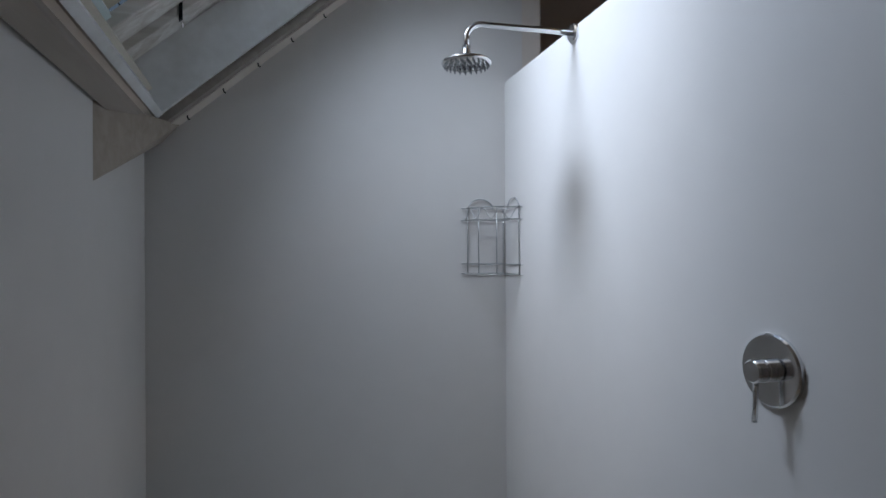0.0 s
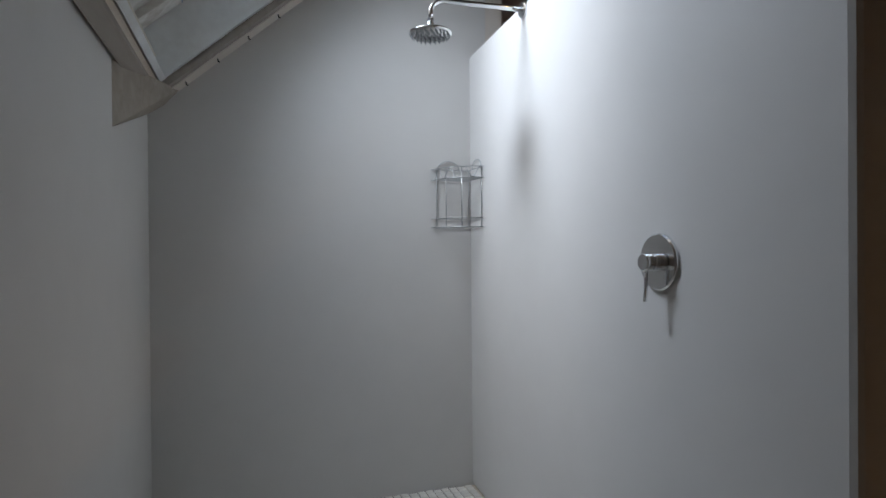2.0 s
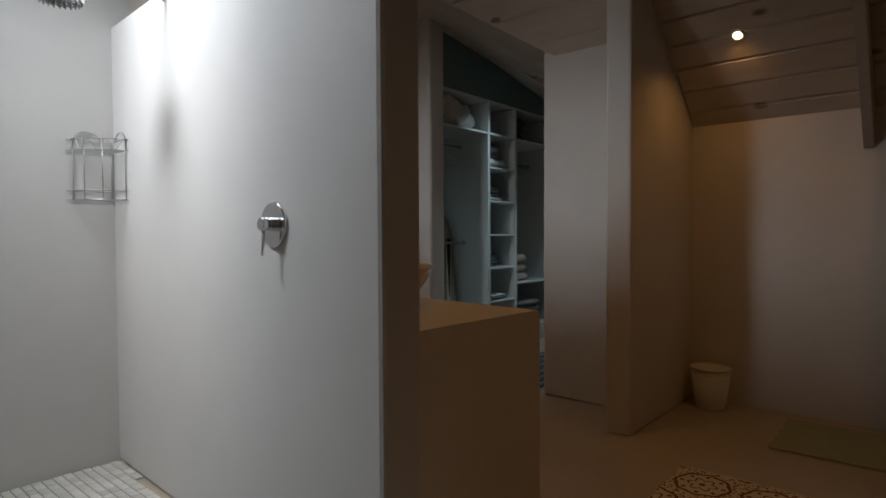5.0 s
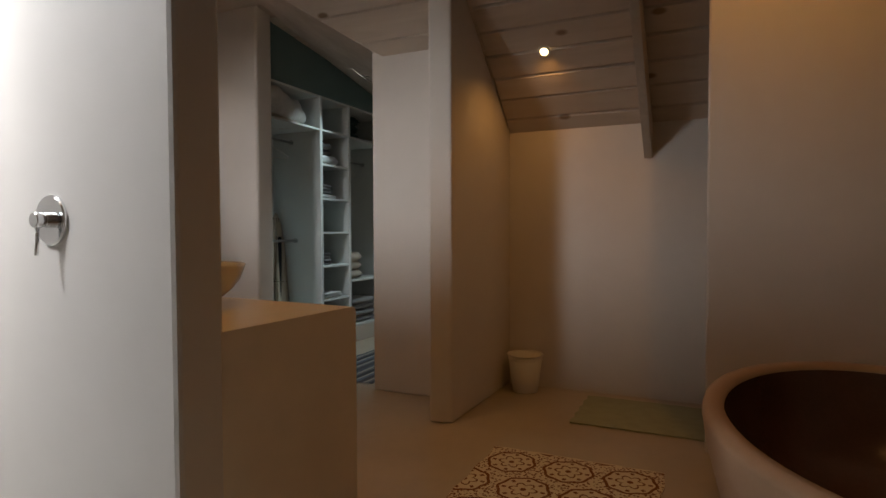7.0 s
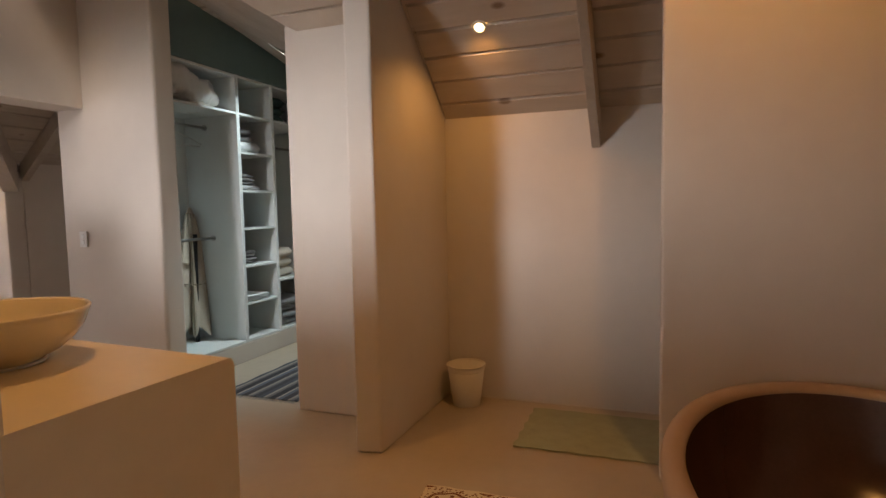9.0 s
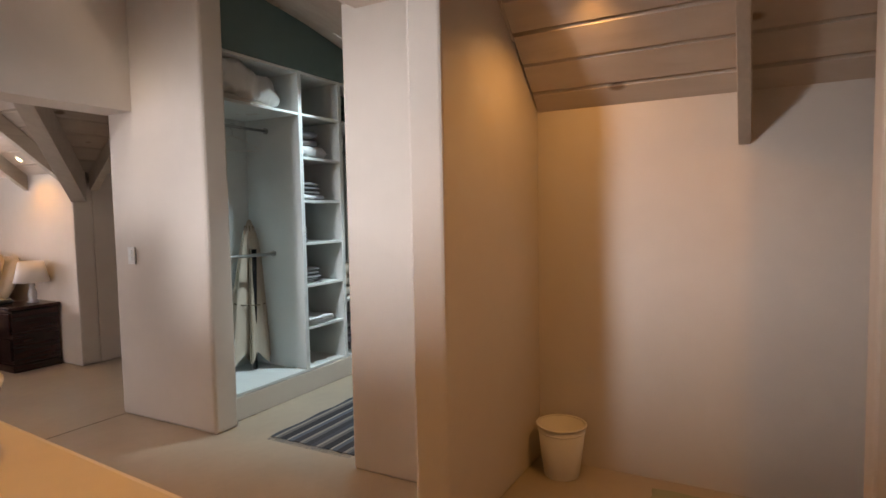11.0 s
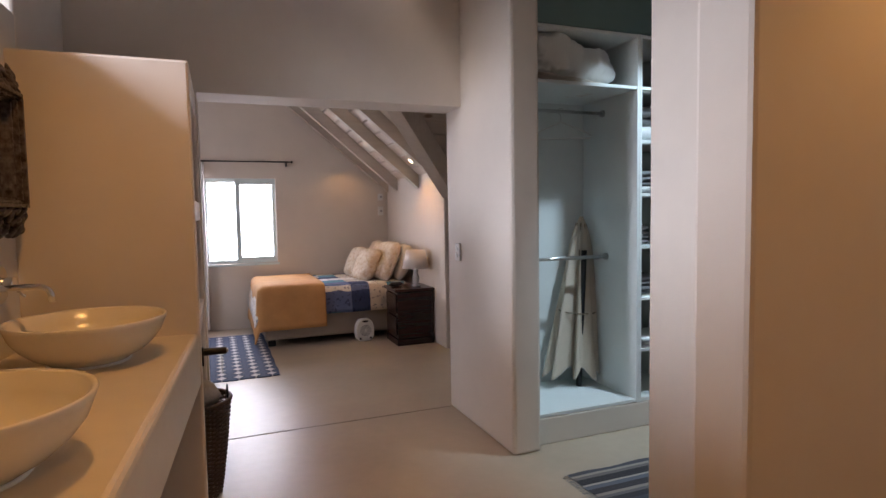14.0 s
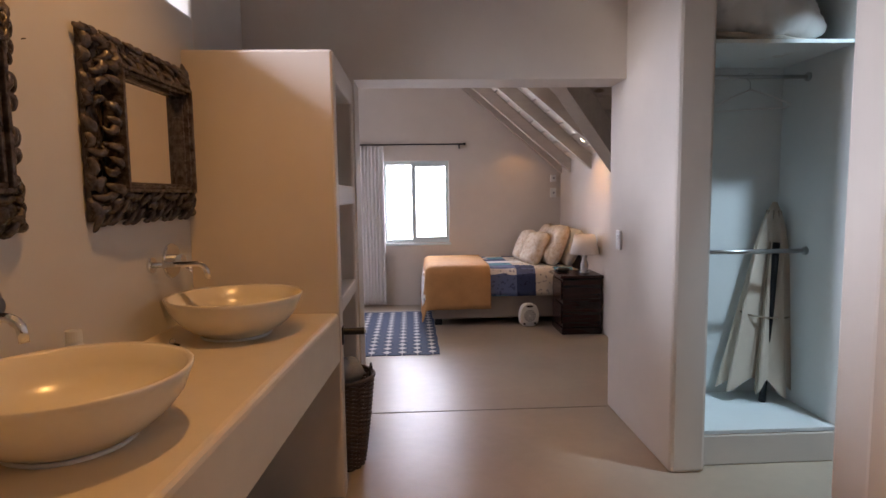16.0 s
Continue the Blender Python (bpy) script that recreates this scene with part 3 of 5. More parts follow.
# ---- bedroom furniture ----
bed = thing("bed", "made double bed with a beige upholstered base", "bed", at=(0, 0, 0))
BX0, BX1, BY0, BY1 = 1.35, 3.05, 6.20, 7.42
part("base", boxm(BX0 + 0.03, BX1, BY0 + 0.02, BY1 - 0.02, 0.07, 0.36), M_BASE, bed, bevel=0.03)
part("mattress", boxm(BX0 + 0.02, BX1, BY0 + 0.02, BY1 - 0.02, 0.362, 0.60), M_LINEN, bed, bevel=0.05)
for x in (BX0 + 0.1, BX1 - 0.1):
    for y in (BY0 + 0.1, BY1 - 0.1):
        part("leg", boxm(x - 0.04, x + 0.04, y - 0.04, y + 0.04, 0, 0.072), M_BLACK, bed)


def drape(name, x0, x1, y0, y1, ztop, zdrop, material, foot=False, th=0.012, seed=1, n=40, label="", category=""):
    """A cloth laid over the bed that hangs down at the near side, the far side and, if so, the foot."""
    bm = bmesh.new()
    prof = []
    hang = ztop - zdrop
    total = (y1 - y0) + 2 * hang
    for j in range(n + 1):
        s = total * j / n
        if s < hang:
            prof.append((y0, zdrop + s, 1 - s / hang))
        elif s < hang + (y1 - y0):
            prof.append((y0 + s - hang, ztop, 0))
        else:
            prof.append((y1, ztop - (s - hang - (y1 - y0)), (s - hang - (y1 - y0)) / hang))
    nx = 34
    g = []
    for i in range(nx + 1):
        u = i / nx
        row = []
        for y, z, h in prof:
            x = x0 + (x1 - x0) * u
            side = -1 if y <= y0 + 1e-6 else 1 if y >= y1 - 1e-6 else 0
            wob = noise.noise(Vector((x * 5 + seed, z * 2.0, seed))) * 0.035 * h + noise.noise(Vector((x * 11 + seed, y * 3, 3.0))) * 0.006
            zz = z + (noise.noise(Vector((x * 3.5, y * 3.5, seed))) * 0.008 if h == 0 else 0)
            round_ = 0.03 * max(0, 1 - h * hang / 0.05) if side else 0
            yy = y + side * (0.012 + 0.05 * h + wob - round_)
            if not side:
                edge = min(y - y0, y1 - y)
                zz -= 0.03 * max(0, 1 - edge / 0.06) ** 2
            if foot and u < 0.3:
                f = (0.3 - u) / 0.3
                xf = x0 + (x1 - x0) * 0.3
                d = f * (xf - x0 + hang)
                room = xf - (BX0 - 0.02)
                if d <= room:
                    x = xf - d
                else:
                    x = BX0 - 0.02 - 0.05 * (d - room) / hang - wob * 0.6
                    zz = zz - (d - room) * (1 - h * 0.72)
            row.append(bm.verts.new((x, yy, zz)))
        g.append(row)
    for i in range(nx):
        for j in range(n):
            bm.faces.new((g[i][j], g[i + 1][j], g[i + 1][j + 1], g[i][j + 1]))
    ob = link(name, bm, material, smooth=True)
    so = ob.modifiers.new("thick", "SOLIDIFY")
    so.thickness, so.offset = th, 1
    return tagged(ob, label, category)


def patchwork():
    m = bpy.data.materials.new("patchwork_quilt")
    m.use_nodes = True
    n, l = m.node_tree.nodes, m.node_tree.links
    b = n["Principled BSDF"]
    b.inputs["Roughness"].default_value = 0.9
    tc, ad = n.new("ShaderNodeTexCoord"), n.new("ShaderNodeSeparateXYZ")
    l.new(tc.outputs["Object"], ad.inputs[0])
    su = n.new("ShaderNodeMath")
    su.operation = "SUBTRACT"
    l.new(ad.outputs[1], su.inputs[0])
    l.new(ad.outputs[2], su.inputs[1])
    cx = n.new("ShaderNodeCombineXYZ")
    l.new(ad.outputs[0], cx.inputs[0])
    l.new(su.outputs[0], cx.inputs[1])
    sn = n.new("ShaderNodeVectorMath")
    sn.operation = "SNAP"
    sn.inputs[1].default_value = (0.21, 0.20, 1)
    l.new(cx.outputs[0], sn.inputs[0])
    wn_ = n.new("ShaderNodeTexWhiteNoise")
    l.new(sn.outputs[0], wn_.inputs["Vector"])
    r = n.new("ShaderNodeValToRGB")
    r.color_ramp.interpolation = "CONSTANT"
    cols = [(0, (0.70, 0.66, 0.60)), (0.34, (0.03, 0.05, 0.13)), (0.52, (0.60, 0.52, 0.42)), (0.70, (0.10, 0.26, 0.34)), (0.82, (0.72, 0.70, 0.66)), (0.93, (0.12, 0.16, 0.30))]
    while len(r.color_ramp.elements) < len(cols):
        r.color_ramp.elements.new(0.5)
    for e, (p, c) in zip(r.color_ramp.elements, cols):
        e.position, e.color = p, (*c, 1)
    l.new(wn_.outputs["Value"], r.inputs["Fac"])
    wv = n.new("ShaderNodeTexNoise")
    wv.inputs["Scale"].default_value, wv.inputs["Detail"].default_value = 26, 2
    l.new(tc.outputs["Object"], wv.inputs["Vector"])
    r2 = n.new("ShaderNodeValToRGB")
    r2.color_ramp.elements[0].position, r2.color_ramp.elements[1].position = 0.36, 0.42
    r2.color_ramp.elements[0].color, r2.color_ramp.elements[1].color = (0.45, 0.47, 0.55, 1), (1, 1, 1, 1)
    l.new(wv.outputs["Fac"], r2.inputs["Fac"])
    mx = n.new("ShaderNodeMix")
    mx.data_type, mx.blend_type = "RGBA", "MULTIPLY"
    mx.inputs["Factor"].default_value = 1
    l.new(r.outputs["Color"], mx.inputs[6])
    l.new(r2.outputs["Color"], mx.inputs[7])
    l.new(mx.outputs[2], b.inputs["Base Color"])
    return m


drape("quilt", 1.31, 2.95, BY0, BY1, 0.625, 0.33, patchwork(), foot=True, label="patchwork quilt of navy, teal and printed cream squares on the bed", category="quilt")
drape("throw", 1.295, 2.02, BY0 - 0.016, BY1 + 0.012, 0.648, 0.20, M_THROW, foot=True, seed=5, th=0.016, label="ochre fleece throw over the foot of the bed", category="blanket")


def pillow(x, y, z, w, h, lean, rz, material, label):
    bm = soft(bmesh.new(), -w / 2, w / 2, -h / 2, h / 2, -0.085, 0.085, 12, 12, 0.55, 0.02, x * 3 + y)
    ob = link("pillow", bm, material, smooth=True)
    ob.matrix_world = pose(x, y, z, 0, 0, rz) @ pose(0, 0, 0, 0, lean, 0)
    tagged(ob, label, "pillow", "pillows at the head of the bed")


PILC = "beige damask scatter cushion leaning at the head of the bed"
pillow(2.96, 6.52, 0.83, 0.45, 0.62, -68, 4, M_LINEN, "plain cream bed pillow leaning against the wall")
pillow(2.96, 7.10, 0.83, 0.45, 0.62, -68, -4, M_LINEN, "plain cream bed pillow leaning against the wall")
pillow(2.80, 6.50, 0.85, 0.50, 0.52, -66, 8, M_GOLDPIL, PILC)
pillow(2.80, 7.06, 0.85, 0.48, 0.52, -66, -6, M_GOLDPIL, PILC)
pillow(2.60, 6.60, 0.81, 0.42, 0.42, -62, 14, M_GOLDPIL, "smaller beige damask cushion at the front of the pillows")
pillow(2.56, 7.02, 0.81, 0.42, 0.42, -62, 2, M_GOLDPIL, "smaller beige damask cushion at the front of the pillows")

ns = thing("nightstand", "dark mahogany bedside chest with a moulded top, beside the bed", "nightstand", at=(2.68, 5.66, 0))
part("carcass", boxm(0.02, 0.42, 0.02, 0.44, 0.07, 0.575), M_MAHOG, ns, bevel=0.006)
part("top", boxm(-0.012, 0.435, -0.005, 0.465, 0.577, 0.61), M_MAHOG, ns, bevel=0.01)
part("plinth", boxm(0.01, 0.425, 0.012, 0.45, 0.0, 0.068), M_MAHOG, ns, bevel=0.006)
for z0 in (0.11, 0.35):
    dr = part("drawer", boxm(0.006, 0.02, 0.05, 0.41, z0, z0 + 0.2), M_MAHOG, ns, bevel=0.004)
    part("knob", lathe(bmesh.new(), [(0, 0), (0.014, 0), (0.018, 0.012), (0, 0.02)], 12), M_BLACK, dr).matrix_world = pose(2.686, 5.89, z0 + 0.1, 0, -90, 0)
tl = thing("table_lamp", "table lamp with clear glass base and cream shade on the chest", "lamp", at=(2.97, 5.86, 0.6105))
part("base", lathe(bmesh.new(), [(0, 0), (0.05, 0), (0.052, 0.012), (0.03, 0.02), (0.036, 0.05), (0.04, 0.09), (0.028, 0.13), (0.02, 0.145), (0.03, 0.165), (0.018, 0.19), (0.01, 0.22), (0, 0.22)], 24), M_GLASSB, tl, smooth=True)
part("stem", tube(bmesh.new(), [(0, 0, 0.22), (0, 0, 0.27)], 0.008), M_CHROME, tl)
part("shade", lathe(bmesh.new(), [(0.15, 0.20), (0.105, 0.40), (0.102, 0.40), (0.147, 0.20)], 32, close=True), M_SHADE, tl, smooth=True)
# ---- bath ----
tub = thing("bathtub", "freestanding oval brown stone bath with a thick tan rim", "bathtub", at=(1.20, -1.25, 0))
prof = [(0, 0.0), (0.72, 0.0), (0.80, 0.04), (0.90, 0.22), (0.97, 0.40), (1.0, 0.53), (0.99, 0.55), (0.94, 0.556), (0.89, 0.55), (0.885, 0.53)]
part("shell", lathe(bmesh.new(), prof, 72, sx=0.985, sy=0.66), M_TUBOUT, tub, smooth=True)
part("basin", lathe(bmesh.new(), [(0.885, 0.53), (0.875, 0.48), (0.85, 0.40), (0.80, 0.29), (0.71, 0.19), (0.57, 0.125), (0.35, 0.09), (0, 0.085)], 72, sx=0.985, sy=0.66), M_TUB, tub, smooth=True)

# ---- switches, downlights, small fixtures ----


def downlight(at, name_label):
    t = thing("downlight", name_label, "ceiling light", "recessed downlights")
    t.matrix_world = pose(*at) @ pose(0, 0, 0, 0, math.degrees(ang), 0)
    part("ring", lathe(bmesh.new(), [(0.028, 0.0), (0.042, 0.0), (0.042, -0.006), (0.028, -0.008)], 24, close=True), M_PLASTIC, t, smooth=True)
    part("lens", lathe(bmesh.new(), [(0, -0.003), (0.0275, -0.003), (0.0275, 0.002), (0, 0.002)], 20), M_BULB, t)


downlight((2.618, 0.39, roof(2.618) - 0.001), "small lit recessed downlight in the sloping board ceiling")
downlight((2.960, 5.916, roof_b(2.960) - 0.001), "small lit recessed downlight between two rafters")
sw = thing("light_switch", "white plastic light switch on the doorway wall", "light switch", at=(2.498, 3.52, 1.147))
part("plate", boxm(-0.012, 0, -0.038, 0.038, -0.06, 0.06), M_PLASTIC, sw, bevel=0.003)
for z in (-0.022, 0.022):
    part("rocker", boxm(-0.017, -0.0125, -0.014, 0.014, z - 0.015, z + 0.015), M_WHITE, sw, bevel=0.002)
for z, hh in ((1.64, 0.045), (1.45, 0.06)):
    t = thing("wall_socket_box", "small white plastic box on the gable wall", "electrical box", "boxes on the gable wall", at=(3.02, GABLE - 0.001, z))
    part("case", boxm(-0.035, 0.035, -0.04, 0, -hh, hh), M_PLASTIC, t, bevel=0.006)
    part("knob", lathe(bmesh.new(), [(0, 0), (0.014, 0), (0.014, 0.01), (0, 0.01)], 14), M_GREYCL, t).matrix_local = pose(0, -0.041, 0, 90, 0, 0)
tagged(link("floor_joint", boxm(0.874, 2.496, 3.70, 3.706, 0.0, 0.0025), M_GROUT), kind="structure")

# ---- shower fittings ----


def on_partition(y, z, side=-1):
    """Pose on the shower side (-1) or the basin side (1) of the partition: local x out of the wall, y along it."""
    x = -0.085 + (0.008 + 0.085) * (y - 0.645) / 2.112 if side < 0 else 0.088 + (0.205 - 0.088) * (y - 0.655) / 2.102
    a = math.degrees(math.atan2(0.093, 2.112)) if side < 0 else math.degrees(math.atan2(0.117, 2.102))
    return pose(x, y, z, 0, 0, (180 if side < 0 else 0) - a)


def disc(r, x0, x1, seg=32, edge=0.002):
    """A disc standing on the local x axis."""
    bm = lathe(bmesh.new(), [(0, x0), (r, x0), (r, x1 - edge), (r - edge, x1), (0, x1)], seg)
    bm.transform(pose(0, 0, 0, 0, 90, 0))
    return bm


mx = thing("shower_mixer", "chrome wall-mounted shower mixer with a round plate and pin lever", "shower mixer")
mx.matrix_world = on_partition(1.19, 1.228)
part("plate", disc(0.077, 0.0, 0.012, 40, 0.004), M_CHROME, mx, smooth=False)
part("body", disc(0.024, 0.0122, 0.028, 28), M_CHROME, mx)
part("collar", disc(0.019, 0.0282, 0.035, 28), M_CHROME, mx)
part("knob", disc(0.024, 0.0352, 0.056, 28, 0.003), M_CHROME, mx)
part("lever", tube(bmesh.new(), [(0.045, 0, -0.02), (0.046, 0, -0.06), (0.049, 0, -0.105)], 0.0055, 12), M_CHROME, mx, smooth=True)
sh = thing("rain_shower", "chrome wall shower arm with a round rain shower head", "shower head")
sh.matrix_world = on_partition(2.06, 2.248)
part("flange", disc(0.034, 0.0, 0.012, 28, 0.005), M_CHROME, sh)
path = [(0.0, 0, 0), (0.12, 0, 0.002), (0.25, 0, 0.0)] + [(0.345 + 0.055 * math.sin(radians(a)), 0, -0.055 + 0.055 * math.cos(radians(a))) for a in range(0, 91, 15)] + [(0.40, 0, -0.085)]
part("arm", tube(bmesh.new(), path, 0.0105, 14), M_CHROME, sh, smooth=True)
hd = part("head", lathe(bmesh.new(), [(0, -0.075), (0.013, -0.075), (0.015, -0.10), (0.02, -0.112), (0.03, -0.118), (0.082, -0.130), (0.085, -0.135), (0.083, -0.142), (0, -0.142)], 40, 0.40, 0), M_CHROME, sh, smooth=True)
bm = bmesh.new()
for ring, k in ((0.02, 6), (0.04, 12), (0.058, 18), (0.075, 24)):
    for i in range(k):
        a = 2 * math.pi * i / k
        lathe(bm, [(0.0034, -0.1421), (0.0022, -0.153), (0, -0.153)], 6, 0.40 + ring * math.cos(a), ring * math.sin(a))
part("nozzles", bm, M_GREYCL, hd)
cd = thing("corner_caddy", "two-tier bent wire corner caddy screwed into the shower corner", "shower caddy")
cd.matrix_world = pose(0.002, 2.757, 1.37)
R = 0.195


def quarter(z, r=0.0025, rad=R):
    pts = [(-0.006, -rad, z)] + [(-rad * math.sin(radians(a)) - 0.006, -rad * math.cos(radians(a)), z) for a in range(10, 90, 10)] + [(-rad, -0.006, z)]
    return tube(bmesh.new(), pts, r, 6)


for z in (0.0, 0.045, 0.245, 0.30):
    part("curved_rail", quarter(z), M_WIRE, cd, smooth=True)
    part("wall_rail", tube(bmesh.new(), [(-R - 0.02, -0.006, z), (-0.006, -0.006, z), (-0.006, -R - 0.02, z)], 0.0022, 6), M_WIRE, cd, smooth=True)
for x, y in ((-R + 0.01, -0.008), (-0.105, -0.165), (-0.165, -0.10), (-0.008, -R + 0.01), (-0.008, -0.008)):
    part("upright", tube(bmesh.new(), [(x, y, 0), (x, y, 0.30)], 0.0026, 6), M_WIRE, cd, smooth=True)
for z in (0.0, 0.245):
    for k in range(1, 9):
        y = -R * k / 9.5
        part("shelf_wire", tube(bmesh.new(), [(-0.006, y, z), (-math.sqrt(max(R * R - y * y, 0)) , y, z)], 0.0014, 5), M_WIRE, cd)
wav = [(-(R + 0.004) * math.sin(radians(a)), -(R + 0.004) * math.cos(radians(a)), 0.272 + 0.025 * math.sin(radians(a * 16))) for a in range(2, 89, 2)]
part("wave_wire", tube(bmesh.new(), wav, 0.002, 6), M_WIRE, cd, smooth=True)
for cx, ax in ((-0.12, 0), (-0.12, 1)):
    pts = [((cx + 0.06 * math.cos(radians(a)), -0.007, 0.30 + 0.045 * math.sin(radians(a))) if ax == 0 else (-0.007, cx + 0.06 * math.cos(radians(a)), 0.30 + 0.045 * math.sin(radians(a)))) for a in range(0, 181, 15)]
    part("hoop", tube(bmesh.new(), pts, 0.003, 8), M_WIRE, cd, smooth=True)

# ---- shower skylight ----
SKX = -1.475
ca, sa = math.cos(ang), math.sin(ang)


def slab(x0, x1, y0, y1, o0, o1):
    """A block lying in the west slope: o0 to o1 above the board face, upright measure."""
    return prism_y(bmesh.new(), [(x0, roof(x0) + o0), (x1, roof(x1) + o0), (x1, roof(x1) + o1), (x0, roof(x0) + o1)], y0, y1)


sk = thing("skylight", "fixed skylight with deep white reveals, weathered timber battens and glass", "skylight")
part("side_reveal", slab(SX0 - 0.075, SX1 + 0.03, 2.575, 2.60, 0.002, 0.26), M_REVEAL, sk)
part("side_reveal", slab(SX0 - 0.02, SX1 + 0.03, SY0 - 0.03, SY0 - 0.005, 0.0, 0.29), M_REVEAL, sk)
part("sill_reveal", prism_y(bmesh.new(), [(SX0 + 0.002, roof(SX0) - 0.01), (SX0 + 0.022, roof(SX0) + 0.01), (SX0 - 0.045, roof(SX0) + 0.115), (SX0 - 0.065, roof(SX0) + 0.095)], SY0, 2.574), M_REVEAL, sk)
part("sill_frame", prism_y(bmesh.new(), [(SX0 - 0.045, roof(SX0) + 0.075), (SX0 - 0.012, roof(SX0) + 0.10), (SX0 - 0.15, roof(SX0) + 0.31), (SX0 - 0.19, roof(SX0) + 0.28)], SY0, 2.574), M_SKYFRAME, sk, bevel=0.004)
part("sill_frame", prism_y(bmesh.new(), [(SX0 - 0.13, roof(SX0) + 0.225), (SX0 - 0.09, roof(SX0) + 0.26), (SX0 - 0.13, roof(SX0) + 0.34), (SX0 - 0.17, roof(SX0) + 0.32)], SY0, 2.40), M_WINFRAME, sk, bevel=0.004)
part("head_reveal", prism_y(bmesh.new(), [(SX1, roof(SX1)), (SX1 + 0.03, roof(SX1 + 0.03)), (SX1 - 0.05, roof(SX1 - 0.05) + 0.40), (SX1 - 0.08, roof(SX1 - 0.08) + 0.40)], SY0, 2.574), M_SKYFRAME, sk)
for i, (a, b) in enumerate(((SX0 - 0.2, SX0 + 0.085), (SX0 + 0.09, SX0 + 0.42), (SX0 + 0.425, SX1))):
    part("batten", slab(a, b, 2.47, 2.60, 0.262 + 0.004 * i, 0.33), M_PAINTWOOD, sk, bevel=0.004)
part("batten", slab(SX0 - 0.2, SX1, 2.33, 2.468, 0.30, 0.36), M_PAINTWOOD, sk, bevel=0.004)
part("batten", slab(SX0 - 0.06, SX1, SY0 - 0.03, SY0 + 0.08, 0.292, 0.36), M_PAINTWOOD, sk, bevel=0.004)
for x in (SX0 + 0.09, SX0 + 0.235, SX0 + 0.5, SX0 + 0.75):
    part("clip", slab(x, x + 0.012, 2.462, 2.476, 0.24, 0.335), M_BLACK, sk)
gf = part("glazing_frame", slab(SX0 - 0.16, SX0 - 0.07, SY0, 2.36, 0.385, 0.43), M_SKYFRAME, sk, bevel=0.004)
part("glazing_frame", slab(SX0 - 0.07, SX1, 1.78, 1.83, 0.385, 0.43), M_WINFRAME, sk, bevel=0.004)
pn = part("pane", slab(SX0 - 0.10, SX1, SY0 - 0.03, 2.50, 0.44, 0.448), M_GLASS, sk)
pn.visible_shadow = False
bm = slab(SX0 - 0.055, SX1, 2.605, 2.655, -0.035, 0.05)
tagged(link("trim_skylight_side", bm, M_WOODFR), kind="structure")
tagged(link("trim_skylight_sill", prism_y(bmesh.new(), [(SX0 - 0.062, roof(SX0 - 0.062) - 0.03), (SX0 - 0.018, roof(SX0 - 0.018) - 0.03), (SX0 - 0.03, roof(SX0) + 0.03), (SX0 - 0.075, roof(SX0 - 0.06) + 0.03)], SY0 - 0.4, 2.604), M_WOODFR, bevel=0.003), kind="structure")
tagged(link("trim_wall_batten", slab(XW - 0.002, RIDGE - 0.2, 2.657, 2.7595, -0.04, -0.002), M_WALL), kind="structure")
bm = bmesh.new()
v = [bm.verts.new(p) for p in ((XW - 0.004, 2.03, 1.90), (XW - 0.004, 2.03, 1.668), (XW - 0.004, 2.757, 1.90), (-1.465, 2.757, 1.915), (-1.40, 2.757, 1.99), (XW - 0.004, 2.757, 1.87))]
bmesh.ops.convex_hull(bm, input=v)
tagged(link("trim_eave_block", bm, M_DARKBEAM), kind="structure")
for i in range(8):
    x = -1.50 + 0.13 * i * 1.02
    t = thing("nail", "small bent black nail in the batten along the sloping ceiling", "nail", "nails along the batten", at=(x, 2.7, roof(x) - 0.044))
    part("shank", tube(bmesh.new(), [(0, 0, 0.004), (0.003, -0.006, -0.010), (0.010, -0.008, -0.014)], 0.003, 6), M_BLACK, t)

# ---- basins ----


def basin(x, y, r=0.26):
    t = thing("vessel_basin", "round cream stone vessel basin on the plastered counter", "basin", "basins on the counter", at=(x, y, 0.9035))
    out_ = [(0, 0), (0.118, 0), (0.128, 0.006), (0.134, 0.014), (0.175, 0.034), (0.212, 0.066), (0.238, 0.10), (r - 0.006, 0.142), (r, 0.157), (r - 0.004, 0.162)]
    in_ = [(r - 0.015, 0.156), (0.228, 0.112), (0.195, 0.072), (0.14, 0.042), (0.07, 0.028), (0.02, 0.022), (0, 0.022)]
    part("bowl", lathe(bmesh.new(), out_ + in_, 56), M_BASIN, t, smooth=True)
    part("waste", lathe(bmesh.new(), [(0, 0.0225), (0.022, 0.0225), (0.024, 0.026), (0.012, 0.028), (0, 0.028)], 20), M_CHROME, t, smooth=True)
    bm = bmesh.new()
    pts = [((0.131 + 0.004 * noise.noise(Vector((i * .7, x, y)))) * math.cos(2 * math.pi * i / 40), (0.131 + 0.005 * noise.noise(Vector((i * .9, y, x)))) * math.sin(2 * math.pi * i / 40), 0.003) for i in range(40)]
    part("sealant", tube(bm, pts, 0.006, 6, loop=True), M_WHITE, t, smooth=True)
    return t


basin(0.50, 2.27)
basin(0.44, 1.27)


